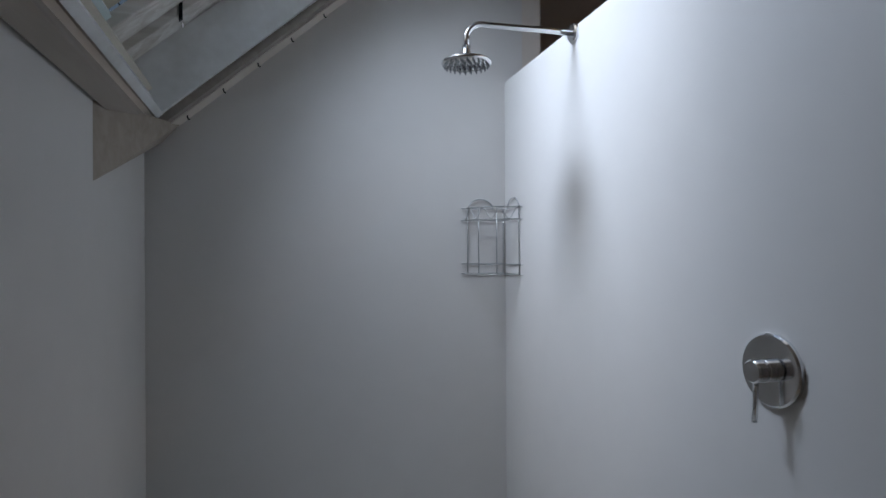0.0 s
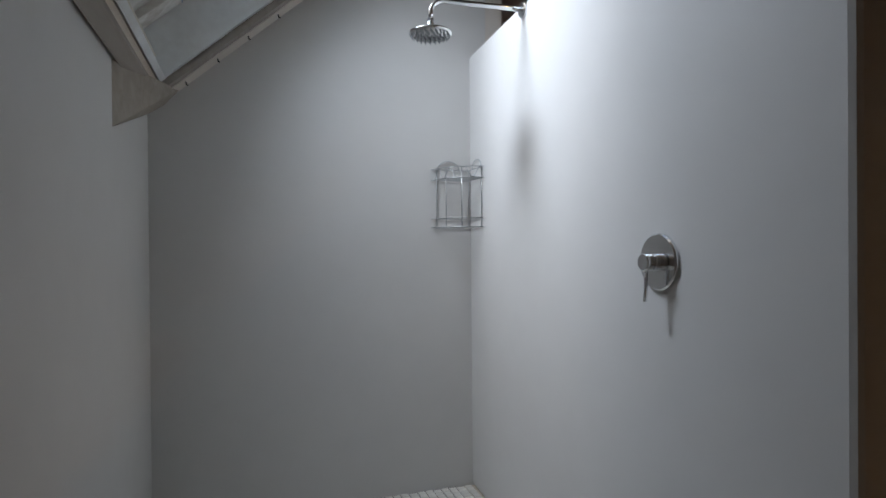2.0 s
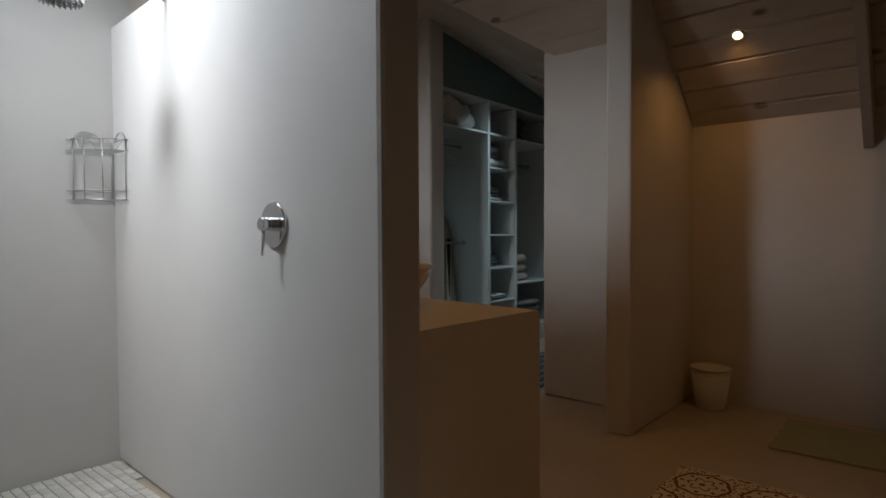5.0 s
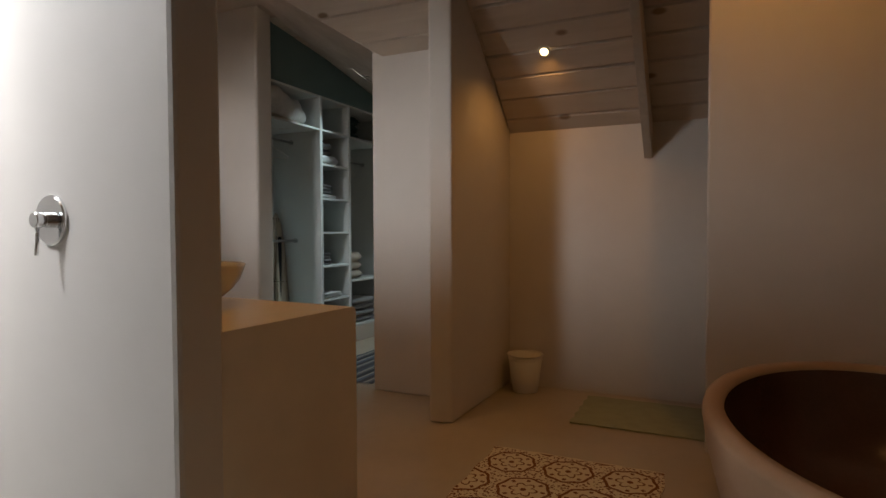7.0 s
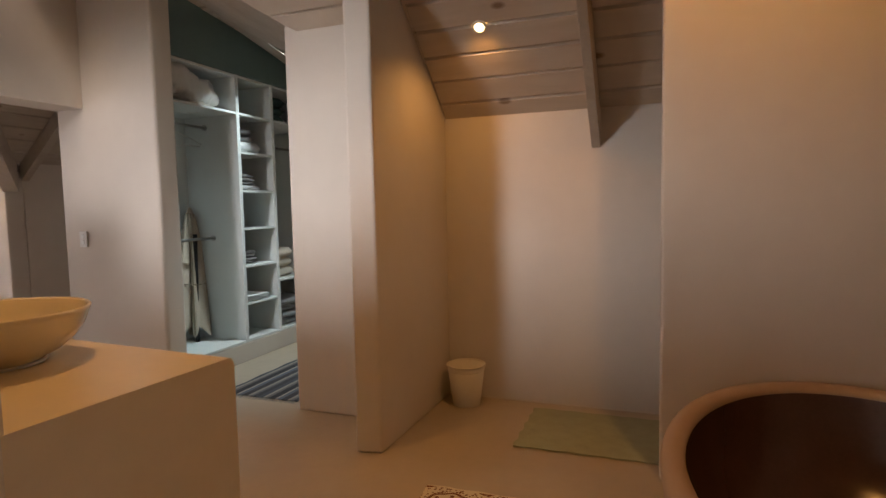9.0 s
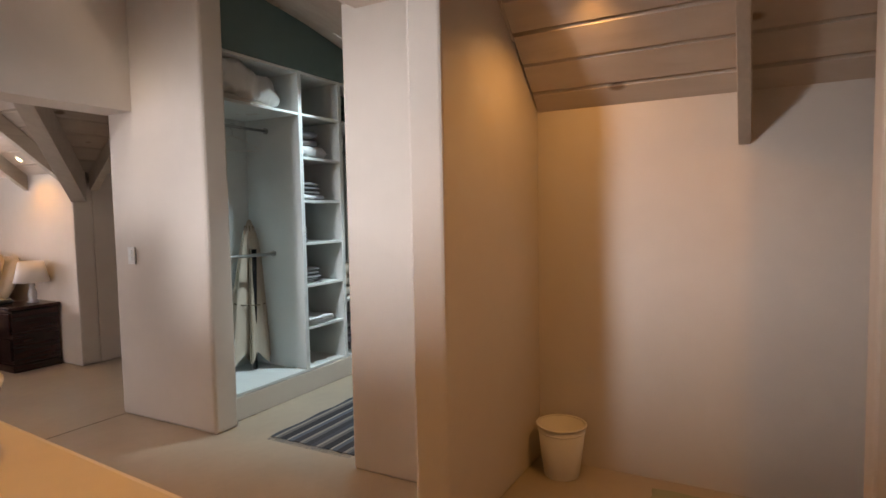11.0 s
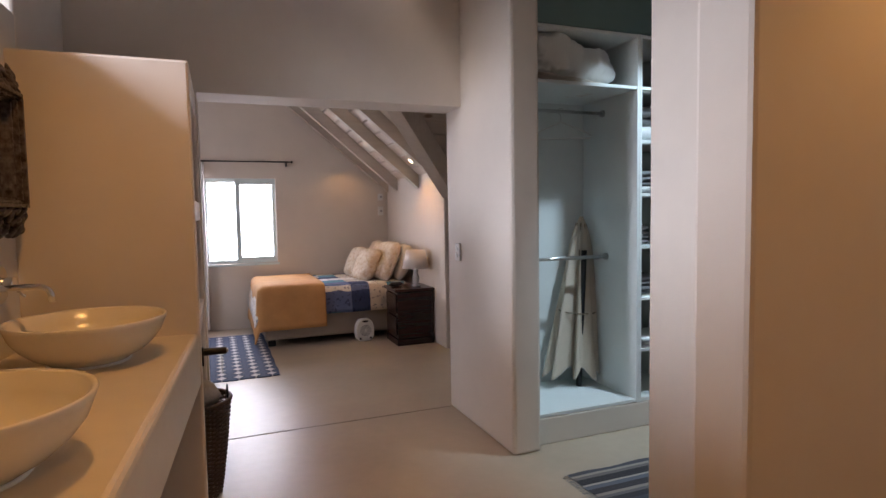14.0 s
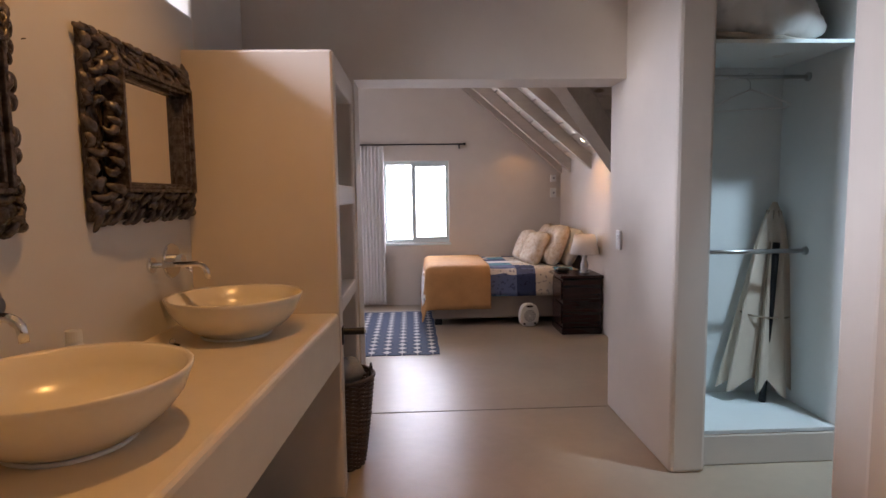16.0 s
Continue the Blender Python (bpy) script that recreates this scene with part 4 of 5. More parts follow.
def tap(y, z):
    t = thing("basin_tap", "chrome wall-mounted basin tap with a long spout and round lever plate", "tap", "wall taps over the basins")
    t.matrix_world = on_partition(y, z, 1)
    part("flange", disc(0.032, 0, 0.012, 24, 0.003), M_CHROME, t)
    sp = [(0, 0, 0), (0.10, 0.02, 0), (0.17, 0.034, 0)] + [(0.17 + 0.035 * math.sin(radians(a)), 0.034 + 0.008 * a / 90, -0.035 + 0.035 * math.cos(radians(a))) for a in (20, 45, 70, 90)] + [(0.206, 0.043, -0.06)]
    part("spout", tube(bmesh.new(), sp, 0.0115, 14), M_CHROME, t, smooth=True)
    bm = disc(0.074, 0, 0.012, 40, 0.004)
    bm.transform(pose(0, 0.165, 0))
    part("plate", bm, M_CHROME, t)
    bm = disc(0.027, 0.0102, 0.055, 24, 0.002)
    bm.transform(pose(0, 0.165, 0))
    k = part("knob", bm, M_CHROME, t)
    part("lever", tube(bmesh.new(), [(0.05, 0.165, -0.01), (0.07, 0.168, -0.035), (0.085, 0.17, -0.05)], 0.005, 10), M_CHROME, k, smooth=True)


tap(2.27, 1.185)
tap(1.27, 1.185)
sb = thing("soap_bottle", "small white plastic bottle with an orange label on the counter", "bottle", at=(0.215, 1.68, 0.9035))
part("body", lathe(bmesh.new(), [(0, 0), (0.028, 0), (0.034, 0.01), (0.034, 0.105), (0.018, 0.128), (0, 0.128)], 24), M_PLASTIC, sb, smooth=True)
part("cap", lathe(bmesh.new(), [(0, 0.129), (0.023, 0.129), (0.022, 0.162), (0, 0.165)], 20), M_WHITE, sb)
part("label", lathe(bmesh.new(), [(0.0345, 0.05), (0.0345, 0.098)], 24), mat("orange_label", (0.65, 0.16, 0.03), 0.5), sb, smooth=True)
st = thing("basin_stopper", "small dark basin stopper lying on the plastered counter", "stopper", at=(0.325, 2.08, 0.9035))
part("disc", lathe(bmesh.new(), [(0, 0), (0.024, 0), (0.026, 0.008), (0.012, 0.013), (0, 0.014)], 20), M_BLACK, st, smooth=True)
part("ring", tube(bmesh.new(), arc((0, 0, 0.022), 0.010, 0, 360, 16)[:-1], 0.002, 6, loop=True), M_CHROME, st)
nl = thing("wall_nail", "single nail in the plaster beside the carved mirror", "nail")
nl.matrix_world = on_partition(1.665, 1.89, 1)
part("shank", tube(bmesh.new(), [(0, 0, 0), (0.012, 0, 0.001)], 0.002, 8), M_CARVED, nl)

# ---- carved mirrors ----


def carved_mirror(yc, zc, w, h):
    t = thing("carved_mirror", "wall mirror in a wide dark silvered frame of carved scrolling leaves", "mirror", "carved mirrors over the basins")
    t.matrix_world = on_partition(yc, zc, 1)
    band, mol = 0.108, 0.036
    W, H = w / 2, h / 2
    bm = bmesh.new()
    for a, b, c, d in ((-W, W, H - band, H), (-W, W, -H, -H + band), (-W, -W + band, -H + band, H - band), (W - band, W, -H + band, H - band)):
        box(bm, 0.002, 0.022, a + 0.012, b - 0.012, c + (0.012 if c == -H else 0), d - (0.012 if d == H else 0))
    part("backboard", bm, M_CARVED, t)
    rnd = random.Random(int(yc * 100))

    def curl(name, pts, radii, flat):
        """A carved piece: a tapering strip with a ridge."""
        bm = bmesh.new()
        tube(bm, pts, 0, 8, radii=radii)
        for v in bm.verts:
            inward = max(0.0, min(1.0, min(W - abs(v.co.y), H - abs(v.co.z)) / band))
            v.co.x = 0.012 + (v.co.x - 0.018) * flat + 0.056 * inward
        part(name, bm, M_CARVED, t, smooth=True)

    def spiral(y, z, r, turn, a0, thick):
        pts, rad = [], []
        n = 15
        for i in range(n):
            u = i / (n - 1)
            a = a0 + turn * u * 3.4
            rr = r * (1 - 0.75 * u)
            pts.append((0.024 + 0.016 * math.sin(u * 3.1), y + rr * math.cos(a), z + rr * math.sin(a)))
            rad.append(max(0.003, thick * (0.5 + 0.7 * math.sin(math.pi * min(1, u * 1.1 + 0.1)))))
        curl("scroll", pts, rad, 0.7)

    def leaf(y, z, l, a, wd):
        pts, rad = [], []
        for i in range(8):
            u = i / 7
            b = a + 0.8 * math.sin(u * 2.2)
            pts.append((0.022 + 0.016 * math.sin(u * 3.0), y + l * (u - 0.5) * math.cos(b), z + l * (u - 0.5) * math.sin(b)))
            rad.append(max(0.002, wd * math.sin(math.pi * (0.08 + 0.86 * u)) ** 0.7))
        curl("leaf", pts, rad, 0.7)

    m = band * 0.5
    for y0, z0, y1, z1 in [(-W + m, -H + m, -W + m, H - m), (W - m, -H + m, W - m, H - m), (-W + m, H - m, W - m, H - m), (-W + m, -H + m, W - m, -H + m)]:
        ln = math.hypot(y1 - y0, z1 - z0)
        dy, dz = (y1 - y0) / ln, (z1 - z0) / ln
        k = max(6, round(ln / 0.07))
        for i in range(k + 1):
            u = i / k * ln
            s = 1 if i % 2 else -1
            oy, oz = -dz * s, dy * s
            yy, zz = y0 + dy * u, z0 + dz * u
            spiral(yy + oy * 0.012, zz + oz * 0.012, 0.029 + rnd.uniform(-.003, .003), s, rnd.uniform(0, 6.28), 0.0125)
            leaf(yy - oy * 0.036, zz - oz * 0.036, 0.075, math.atan2(dz, dy) + s * 0.35 + rnd.uniform(-.2, .2), 0.0165)
            leaf(yy + oy * 0.040 + dy * 0.02, zz + oz * 0.040 + dz * 0.02, 0.055, math.atan2(dz, dy) - s * 0.4 + rnd.uniform(-.2, .2), 0.0145)
    for sy in (-1, 1):
        for sz in (-1, 1):
            leaf(sy * (W - 0.025), sz * (H - 0.02), 0.085, math.atan2(sz, sy), 0.017)
    yi, zi = W - band, H - band
    for n_, (a, b, c, d), x1 in (("outer_moulding", (yi + 0.0, zi + 0.0, yi - 0.014, zi - 0.014), 0.096), ("inner_moulding", (yi - 0.014, zi - 0.014, yi - 0.027, zi - 0.027), 0.084), ("slip", (yi - 0.027, zi - 0.027, yi - mol, zi - mol), 0.066)):
        bm = bmesh.new()
        box(bm, 0.0185, x1, -a, a, d, b)
        box(bm, 0.0185, x1, -a, a, -b, -d)
        box(bm, 0.0185, x1, -a, -c, -d, d)
        box(bm, 0.0185, x1, c, a, -d, d)
        part(n_, bm, M_CARVED, t, bevel=0.003)
    part("glass", boxm(0.0185, 0.042, -(yi - mol), yi - mol, -(zi - mol), zi - mol), M_MIRROR, t)


carved_mirror(2.25, 1.683, 0.74, 0.645)
carved_mirror(1.22, 1.655, 0.74, 0.60)

# ---- niche tower fittings and basket ----
lt = thing("bolt_latch", "black iron bolt with a hanging chain on the shelving tower", "latch", at=(0.8625, 2.68, 0.80))
part("plate", boxm(0, 0.008, -0.022, 0.022, -0.055, 0.03), M_BLACK, lt, bevel=0.002)
part("bolt", tube(bmesh.new(), [(0.008, 0, 0.005), (0.105, 0, 0.005)], 0.017, 14), M_BLACK, lt, smooth=False)
part("end_cap", tube(bmesh.new(), [(0.1052, 0, 0.005), (0.112, 0, 0.005)], 0.010, 12), M_WIRE, lt)
ch = bmesh.new()
for i in range(8):
    c = Vector((0.085, 0, -0.018 - 0.011 * i))
    pts = [c + (Vector((0.004 * math.cos(a), 0, 0.007 * math.sin(a))) if i % 2 else Vector((0, 0.004 * math.cos(a), 0.007 * math.sin(a)))) for a in [k * math.pi / 5 for k in range(10)]]
    tube(ch, pts, 0.0012, 5, loop=True)
part("chain", ch, M_WIRE, lt)
bk = thing("wicker_basket", "tall dark wicker basket with a rolled cloth in it", "basket", at=(0.80, 3.0, 0.0))
bm = bmesh.new()
NB, NR = 56, 44
for j in range(NR):
    z = 0.006 + 0.011 * j
    base = 0.115 + 0.062 * (j / NR) ** 0.8
    pts = [((base + 0.0045 * (1 if (i // 2 + j) % 2 else -1)) * math.cos(2 * math.pi * i / NB), (base + 0.0045 * (1 if (i // 2 + j) % 2 else -1)) * math.sin(2 * math.pi * i / NB), z) for i in range(NB)]
    tube(bm, pts, 0.0058, 5, loop=True)
part("weave", bm, M_WICKER, bk)
bm = bmesh.new()
for i in range(28):
    a = 2 * math.pi * i / 28
    tube(bm, [(0.113 * math.cos(a), 0.113 * math.sin(a), 0), (0.176 * math.cos(a), 0.176 * math.sin(a), 0.49)], 0.004, 5)
part("stakes", bm, M_WICKER, bk)
part("rim", tube(bmesh.new(), arc((0, 0, 0.492), 0.18, 0, 360, 40, "xy")[:-1], 0.011, 8, loop=True), M_WICKER, bk, smooth=True)
part("handle", tube(bmesh.new(), arc((0.165, 0, 0.50), 0.05, 0, 180, 12, "yz"), 0.006, 7), M_BLACK, bk, smooth=True)
rc = link("rolled_cloth", soft(bmesh.new(), -0.10, 0.10, -0.07, 0.07, 0.0, 0.13, 10, 8, 0.7, 0.02, 4), M_GREYCL, smooth=True)
rc.matrix_world = pose(0.82, 3.0, 0.455, 15, 0, 30)
tagged(rc, "rolled brown-grey cloth lying in the top of the wicker basket", "cloth")
bf = link("basket_filling", boxm(0.72, 0.88, 2.92, 3.08, 0.02, 0.44), M_GREYCL, bevel=0.03)
tagged(bf, "folded grey cloth filling the wicker basket", "cloth")

# ---- wardrobe contents ----
bm = soft(bmesh.new(), -0.33, 0.33, -0.23, 0.23, -0.13, 0.14, 60, 44, 0.42, 0.05, 2.2)
for v in bm.verts:
    p = v.co * 9.0
    crease = abs(noise.noise(Vector((p.x * 0.5, p.y * 1.2, p.z * 1.6 + 3)))) + 0.5 * abs(noise.noise(p * 2.0))
    roll = 0.02 * math.exp(-((v.co.z - 0.25 * v.co.x - 0.01) / 0.022) ** 2)
    n3 = Vector((v.co.x * 0.4, v.co.y, v.co.z)).normalized()
    v.co += n3 * (0.045 * crease - 0.02 - roll)
dv = link("rolled_duvet", bm, M_DUVET, smooth=True)
dv.matrix_world = pose(3.02, 3.08, 2.335, 0, 12, 6)
tagged(dv, "thick white duvet folded and pushed into the top wardrobe shelf", "duvet")
dv = link("folded_blanket", soft(bmesh.new(), -0.27, 0.27, -0.2, 0.2, -0.03, 0.03, 14, 10, 0.6, 0.03, 7.2), M_LINEN, smooth=True)
dv.matrix_world = pose(2.99, 3.07, 2.222, 0, 4, 0)
tagged(dv, "folded cream blanket under the duvet on the top wardrobe shelf", "blanket")


def hanger(x, y, z, rz, m, label):
    t = thing("clothes_hanger", label, "hanger", "hangers on the wardrobe rails", at=(x, y, z), rz=rz)
    hook = [(0, 0.02 * math.cos(radians(a)) , 0.02 * math.sin(radians(a))) for a in range(-20, 200, 20)]
    part("hook", tube(bmesh.new(), [(0, 0, -0.07), (0, 0.0, -0.03)] + hook, 0.0022, 6), M_WIRE, t, smooth=True)
    part("frame", tube(bmesh.new(), [(0, 0, -0.07), (0, 0.10, -0.11), (0, 0.20, -0.165), (0, 0.19, -0.18), (0, 0, -0.18), (0, -0.19, -0.18), (0, -0.20, -0.165), (0, -0.10, -0.11)], 0.005, 8, loop=True), m, t, smooth=True)


hanger(3.10, 3.17, 2.075, 62, M_PLASTIC, "white plastic clothes hanger on the empty upper rail")
for i, x in enumerate((4.02, 4.07, 4.13, 4.2)):
    hanger(x, 3.15, 1.98, -8 + 5 * i, M_PLASTIC, "white plastic clothes hanger among others on a wardrobe rail")
um = thing("garden_umbrella", "closed cream canvas garden umbrella standing in the wardrobe", "umbrella")
um.matrix_world = pose(3.26, 3.255, 0.19) @ pose(0, 0, 0, -3, 5, 0)
part("pole", tube(bmesh.new(), [(0, -0.05, 0), (0, -0.05, 0.95)], 0.020, 12), M_BLACK, um, smooth=True)
bm = bmesh.new()
SEG, LV = 96, 16
rows_ = []
for j in range(LV + 1):
    u = j / LV
    z = 0.09 + 1.10 * u
    rr = (0.215 * (1 - u) ** 0.8 + 0.032)
    if u > 0.92:
        rr *= 1 - (u - 0.92) * 7
    row = []
    for i in range(SEG):
        a = 2 * math.pi * i / SEG
        f = 1 - 0.42 * (0.5 + 0.5 * math.cos(8 * a)) * (1 - u * 0.6) + 0.05 * math.sin(3 * a + 4 * u)
        if u < 0.8:
            f *= 1 - 0.8 * math.exp(-((a - math.radians(236)) / 0.24) ** 2)
        row.append(bm.verts.new((rr * f * math.cos(a), rr * f * math.sin(a) * 0.5, z + (0.045 * math.cos(8 * a) * (1 - u) ** 3))))
    rows_.append(row)
for j in range(LV):
    for i in range(SEG):
        bm.faces.new((rows_[j][i], rows_[j][(i + 1) % SEG], rows_[j + 1][(i + 1) % SEG], rows_[j + 1][i]))
bm.faces.new(rows_[-1])
cp = part("canopy", bm, M_CANVAS, um, smooth=True)
for i in range(8):
    a = 2 * math.pi * (i + 0.5) / 8
    part("rib", tube(bmesh.new(), [(0.215 * math.cos(a), 0.11 * math.sin(a), 0.07), (0.04 * math.cos(a), 0.02 * math.sin(a), 1.14)], 0.005, 6), M_POLE, um)
part("tie_strap", tube(bmesh.new(), [(0.145 * math.cos(a), 0.073 * math.sin(a), 0.52 + 0.015 * math.sin(a)) for a in [k * math.pi / 12 for k in range(24)]], 0.006, 5, loop=True), M_POLE, um)


def folded(name, x, y, z, w, d, h, m, label, cat, rz=0, seed=0, layers=1, group=""):
    """A pile of folded cloth: soft layers as parts."""
    t = thing(name, label, cat, group, at=(x, y, z), rz=rz)
    r_ = random.Random(seed)
    lh = h / layers
    for k in range(layers):
        o, q = r_.uniform(-.012, .012), r_.uniform(-.012, .012)
        part("fold", soft(bmesh.new(), -w / 2 + o, w / 2 + o, -d / 2 + q, d / 2 + q, lh * k, lh * (k + 1) * 1.04, 8, 8, 0.35, 0.012, seed + k), m, t, smooth=True)
    return t


TX = 3.69
G = "folded linen in the shelf tower"
folded("folded_towel", TX, 3.03, 1.857, 0.38, 0.34, 0.10, M_TOWEL, "bright white folded towel on an open shelf", "towel", 3, 1, 1, G)
folded("folded_towel", TX - 0.03, 3.06, 1.955, 0.30, 0.28, 0.13, M_GREYCL, "crumpled pale grey towel on top of a white one", "towel", -12, 2, 2, G)
folded("folded_sheet", TX - 0.03, 3.03, 1.522, 0.36, 0.32, 0.045, M_TOWEL, "folded white sheet on an open shelf", "linen", 2, 3, 1, G)
folded("folded_sheet", TX - 0.05, 3.04, 1.567, 0.30, 0.28, 0.10, M_GREYCL, "pile of folded grey linen on an open shelf", "linen", -5, 4, 3, G)
folded("folded_cloth", TX - 0.12, 3.08, 1.187, 0.2, 0.28, 0.12, M_GREYCL, "small pile of dark folded cloths on an open shelf", "linen", 8, 5, 4, G)
folded("folded_cloth", TX - 0.06, 3.05, 0.852, 0.28, 0.3, 0.12, M_GREYCL, "pile of folded grey cloths on an open shelf", "linen", -4, 6, 4, G)
folded("folded_cloth", TX - 0.01, 3.02, 0.517, 0.38, 0.34, 0.05, M_TOWEL, "flat stack of white linen on an open shelf", "linen", 4, 7, 3, G)
folded("green_clothes", 4.14, 3.06, 2.192, 0.36, 0.32, 0.24, M_GREENCL, "crumpled dark green clothes on the top wardrobe shelf", "clothes", 6, 8, 3)
folded("striped_cushions", 4.17, 3.08, 0.67, 0.38, 0.36, 0.28, M_LINEN, "pile of pale cushions on the low wardrobe shelf", "cushion", 4, 9, 3)
folded("spare_blanket", 4.3, 3.06, 0.189, 0.5, 0.4, 0.26, M_GREYCL, "folded grey blanket on the wardrobe floor", "blanket", -3, 10, 4)

# ---- rugs, mat and bin ----


def nodes_rug(name, build, rough=0.95):
    m = bpy.data.materials.new(name)
    m.use_nodes = True
    n, l = m.node_tree.nodes, m.node_tree.links
    tc, sx = n.new("ShaderNodeTexCoord"), n.new("ShaderNodeSeparateXYZ")
    l.new(tc.outputs["Object"], sx.inputs[0])

    def f(op, a, b=0.0, c=None):
        q = n.new("ShaderNodeMath")
        q.operation = op
        for i, v in enumerate((a, b) if c is None else (a, b, c)):
            if isinstance(v, (int, float)):
                q.inputs[i].default_value = v
            else:
                l.new(v, q.inputs[i])
        return q.outputs[0]

    fac, cols = build(f, sx.outputs[0], sx.outputs[1], n, l, tc)
    r = n.new("ShaderNodeValToRGB")
    r.color_ramp.interpolation = "CONSTANT"
    while len(r.color_ramp.elements) < len(cols):
        r.color_ramp.elements.new(0.5)
    for e, (p, c) in zip(r.color_ramp.elements, cols):
        e.position, e.color = p, (*c, 1)
    l.new(fac, r.inputs["Fac"])
    b = n["Principled BSDF"]
    b.inputs["Roughness"].default_value = rough
    l.new(r.outputs["Color"], b.inputs["Base Color"])
    no, bp = n.new("ShaderNodeTexNoise"), n.new("ShaderNodeBump")
    no.inputs["Scale"].default_value = 350
    l.new(tc.outputs["Object"], no.inputs["Vector"])
    l.new(no.outputs["Fac"], bp.inputs["Height"])
    bp.inputs["Distance"].default_value = 0.003
    l.new(bp.outputs["Normal"], b.inputs["Normal"])
    return m


def floral(f, x, y, n, l, tc):
    """Scalloped medallions with petals and a ring of small flowers, offset row by row."""
    row = f("FLOOR", f("DIVIDE", x, 0.28))
    u = f("SUBTRACT", f("FRACT", f("ADD", f("DIVIDE", y, 0.29), f("MULTIPLY", row, 0.5))), 0.5)
    v = f("MULTIPLY", f("SUBTRACT", f("FRACT", f("DIVIDE", x, 0.28)), 0.5), 0.93)
    r = f("SQRT", f("ADD", f("MULTIPLY", u, u), f("MULTIPLY", v, v)))
    th = f("ARCTAN2", v, u)
    edge = f("ADD", f("MULTIPLY", f("COSINE", f("MULTIPLY", th, 8)), 0.015), 0.40)
    d = f("ABSOLUTE", f("SUBTRACT", r, edge))
    line = f("LESS_THAN", d, 0.026)
    no = n.new("ShaderNodeTexVoronoi")
    no.inputs["Scale"].default_value = 62
    l.new(tc.outputs["Object"], no.inputs["Vector"])
    scroll = f("GREATER_THAN", no.outputs["Distance"], 0.40)
    outside = f("MULTIPLY", f("GREATER_THAN", r, edge), f("SUBTRACT", 1.0, f("MULTIPLY", scroll, 0.9)))
    pet = f("LESS_THAN", f("ABSOLUTE", f("SUBTRACT", r, f("ADD", 0.13, f("MULTIPLY", f("ABSOLUTE", f("COSINE", f("MULTIPLY", th, 3))), 0.09)))), 0.018)
    dots = f("MULTIPLY", f("LESS_THAN", f("ABSOLUTE", f("SUBTRACT", r, 0.315)), 0.036), f("GREATER_THAN", f("COSINE", f("MULTIPLY", th, 8)), 0.72))
    heart = f("LESS_THAN", r, 0.05)
    s = f("MINIMUM", f("ADD", f("ADD", line, outside), f("ADD", f("ADD", pet, dots), heart)), 1.0)
    # plain border at the ends
    ax = f("LESS_THAN", f("ABSOLUTE", x), 0.585)
    return f("MULTIPLY", s, ax), [(0, (0.68, 0.60, 0.47)), (0.5, (0.20, 0.075, 0.03))]


def diamonds(f, x, y, n, l, tc):
    """Rows of wide four-pointed stars on two blues."""
    u = f("ABSOLUTE", f("SUBTRACT", f("FRACT", f("DIVIDE", x, 0.140)), 0.5))
    v = f("ABSOLUTE", f("SUBTRACT", f("FRACT", f("DIVIDE", y, 0.135)), 0.5))
    star = f("LESS_THAN", f("ADD", f("POWER", f("DIVIDE", u, 0.34), 0.75), f("POWER", f("DIVIDE", v, 0.50), 0.75)), 1.0)
    scallop = f("GREATER_THAN", f("ADD", u, f("MULTIPLY", v, 0.7)), 0.42)
    return f("ADD", f("MULTIPLY", scallop, 0.4), f("MULTIPLY", star, 0.8)), [(0, (0.045, 0.06, 0.11)), (0.3, (0.085, 0.115, 0.19)), (0.6, (0.62, 0.62, 0.64))]


def rug(name, x0, x1, y0, y1, m, label, cat, h=0.008, z=0.0005, rz=0, wave=0.002):
    bm = bmesh.new()
    nx, ny = 30, 24
    hx, hy = (x1 - x0) / 2, (y1 - y0) / 2
    tops = [[bm.verts.new((-hx + 2 * hx * i / nx + wave * 2 * math.sin(j * 1.3 + i), -hy + 2 * hy * j / ny + (wave * 3 * math.sin(i * 0.9) if j in (0, ny) else 0), h + wave * noise.noise(Vector((i * .4, j * .4, x0))))) for j in range(ny + 1)] for i in range(nx + 1)]
    for i in range(nx):
        for j in range(ny):
            bm.faces.new((tops[i][j], tops[i + 1][j], tops[i + 1][j + 1], tops[i][j + 1]))
    rim = [tops[i][0] for i in range(nx + 1)] + [tops[nx][j] for j in range(1, ny + 1)] + [tops[i][ny] for i in range(nx - 1, -1, -1)] + [tops[0][j] for j in range(ny - 1, 0, -1)]
    low = [bm.verts.new((p.co.x, p.co.y, 0)) for p in rim]
    for i in range(len(rim)):
        j = (i + 1) % len(rim)
        bm.faces.new((rim[i], low[i], low[j], rim[j]))
    t = thing(name, label, cat, at=((x0 + x1) / 2, (y0 + y1) / 2, z), rz=rz)
    part("weave", bm, m, t, smooth=False)
    return t


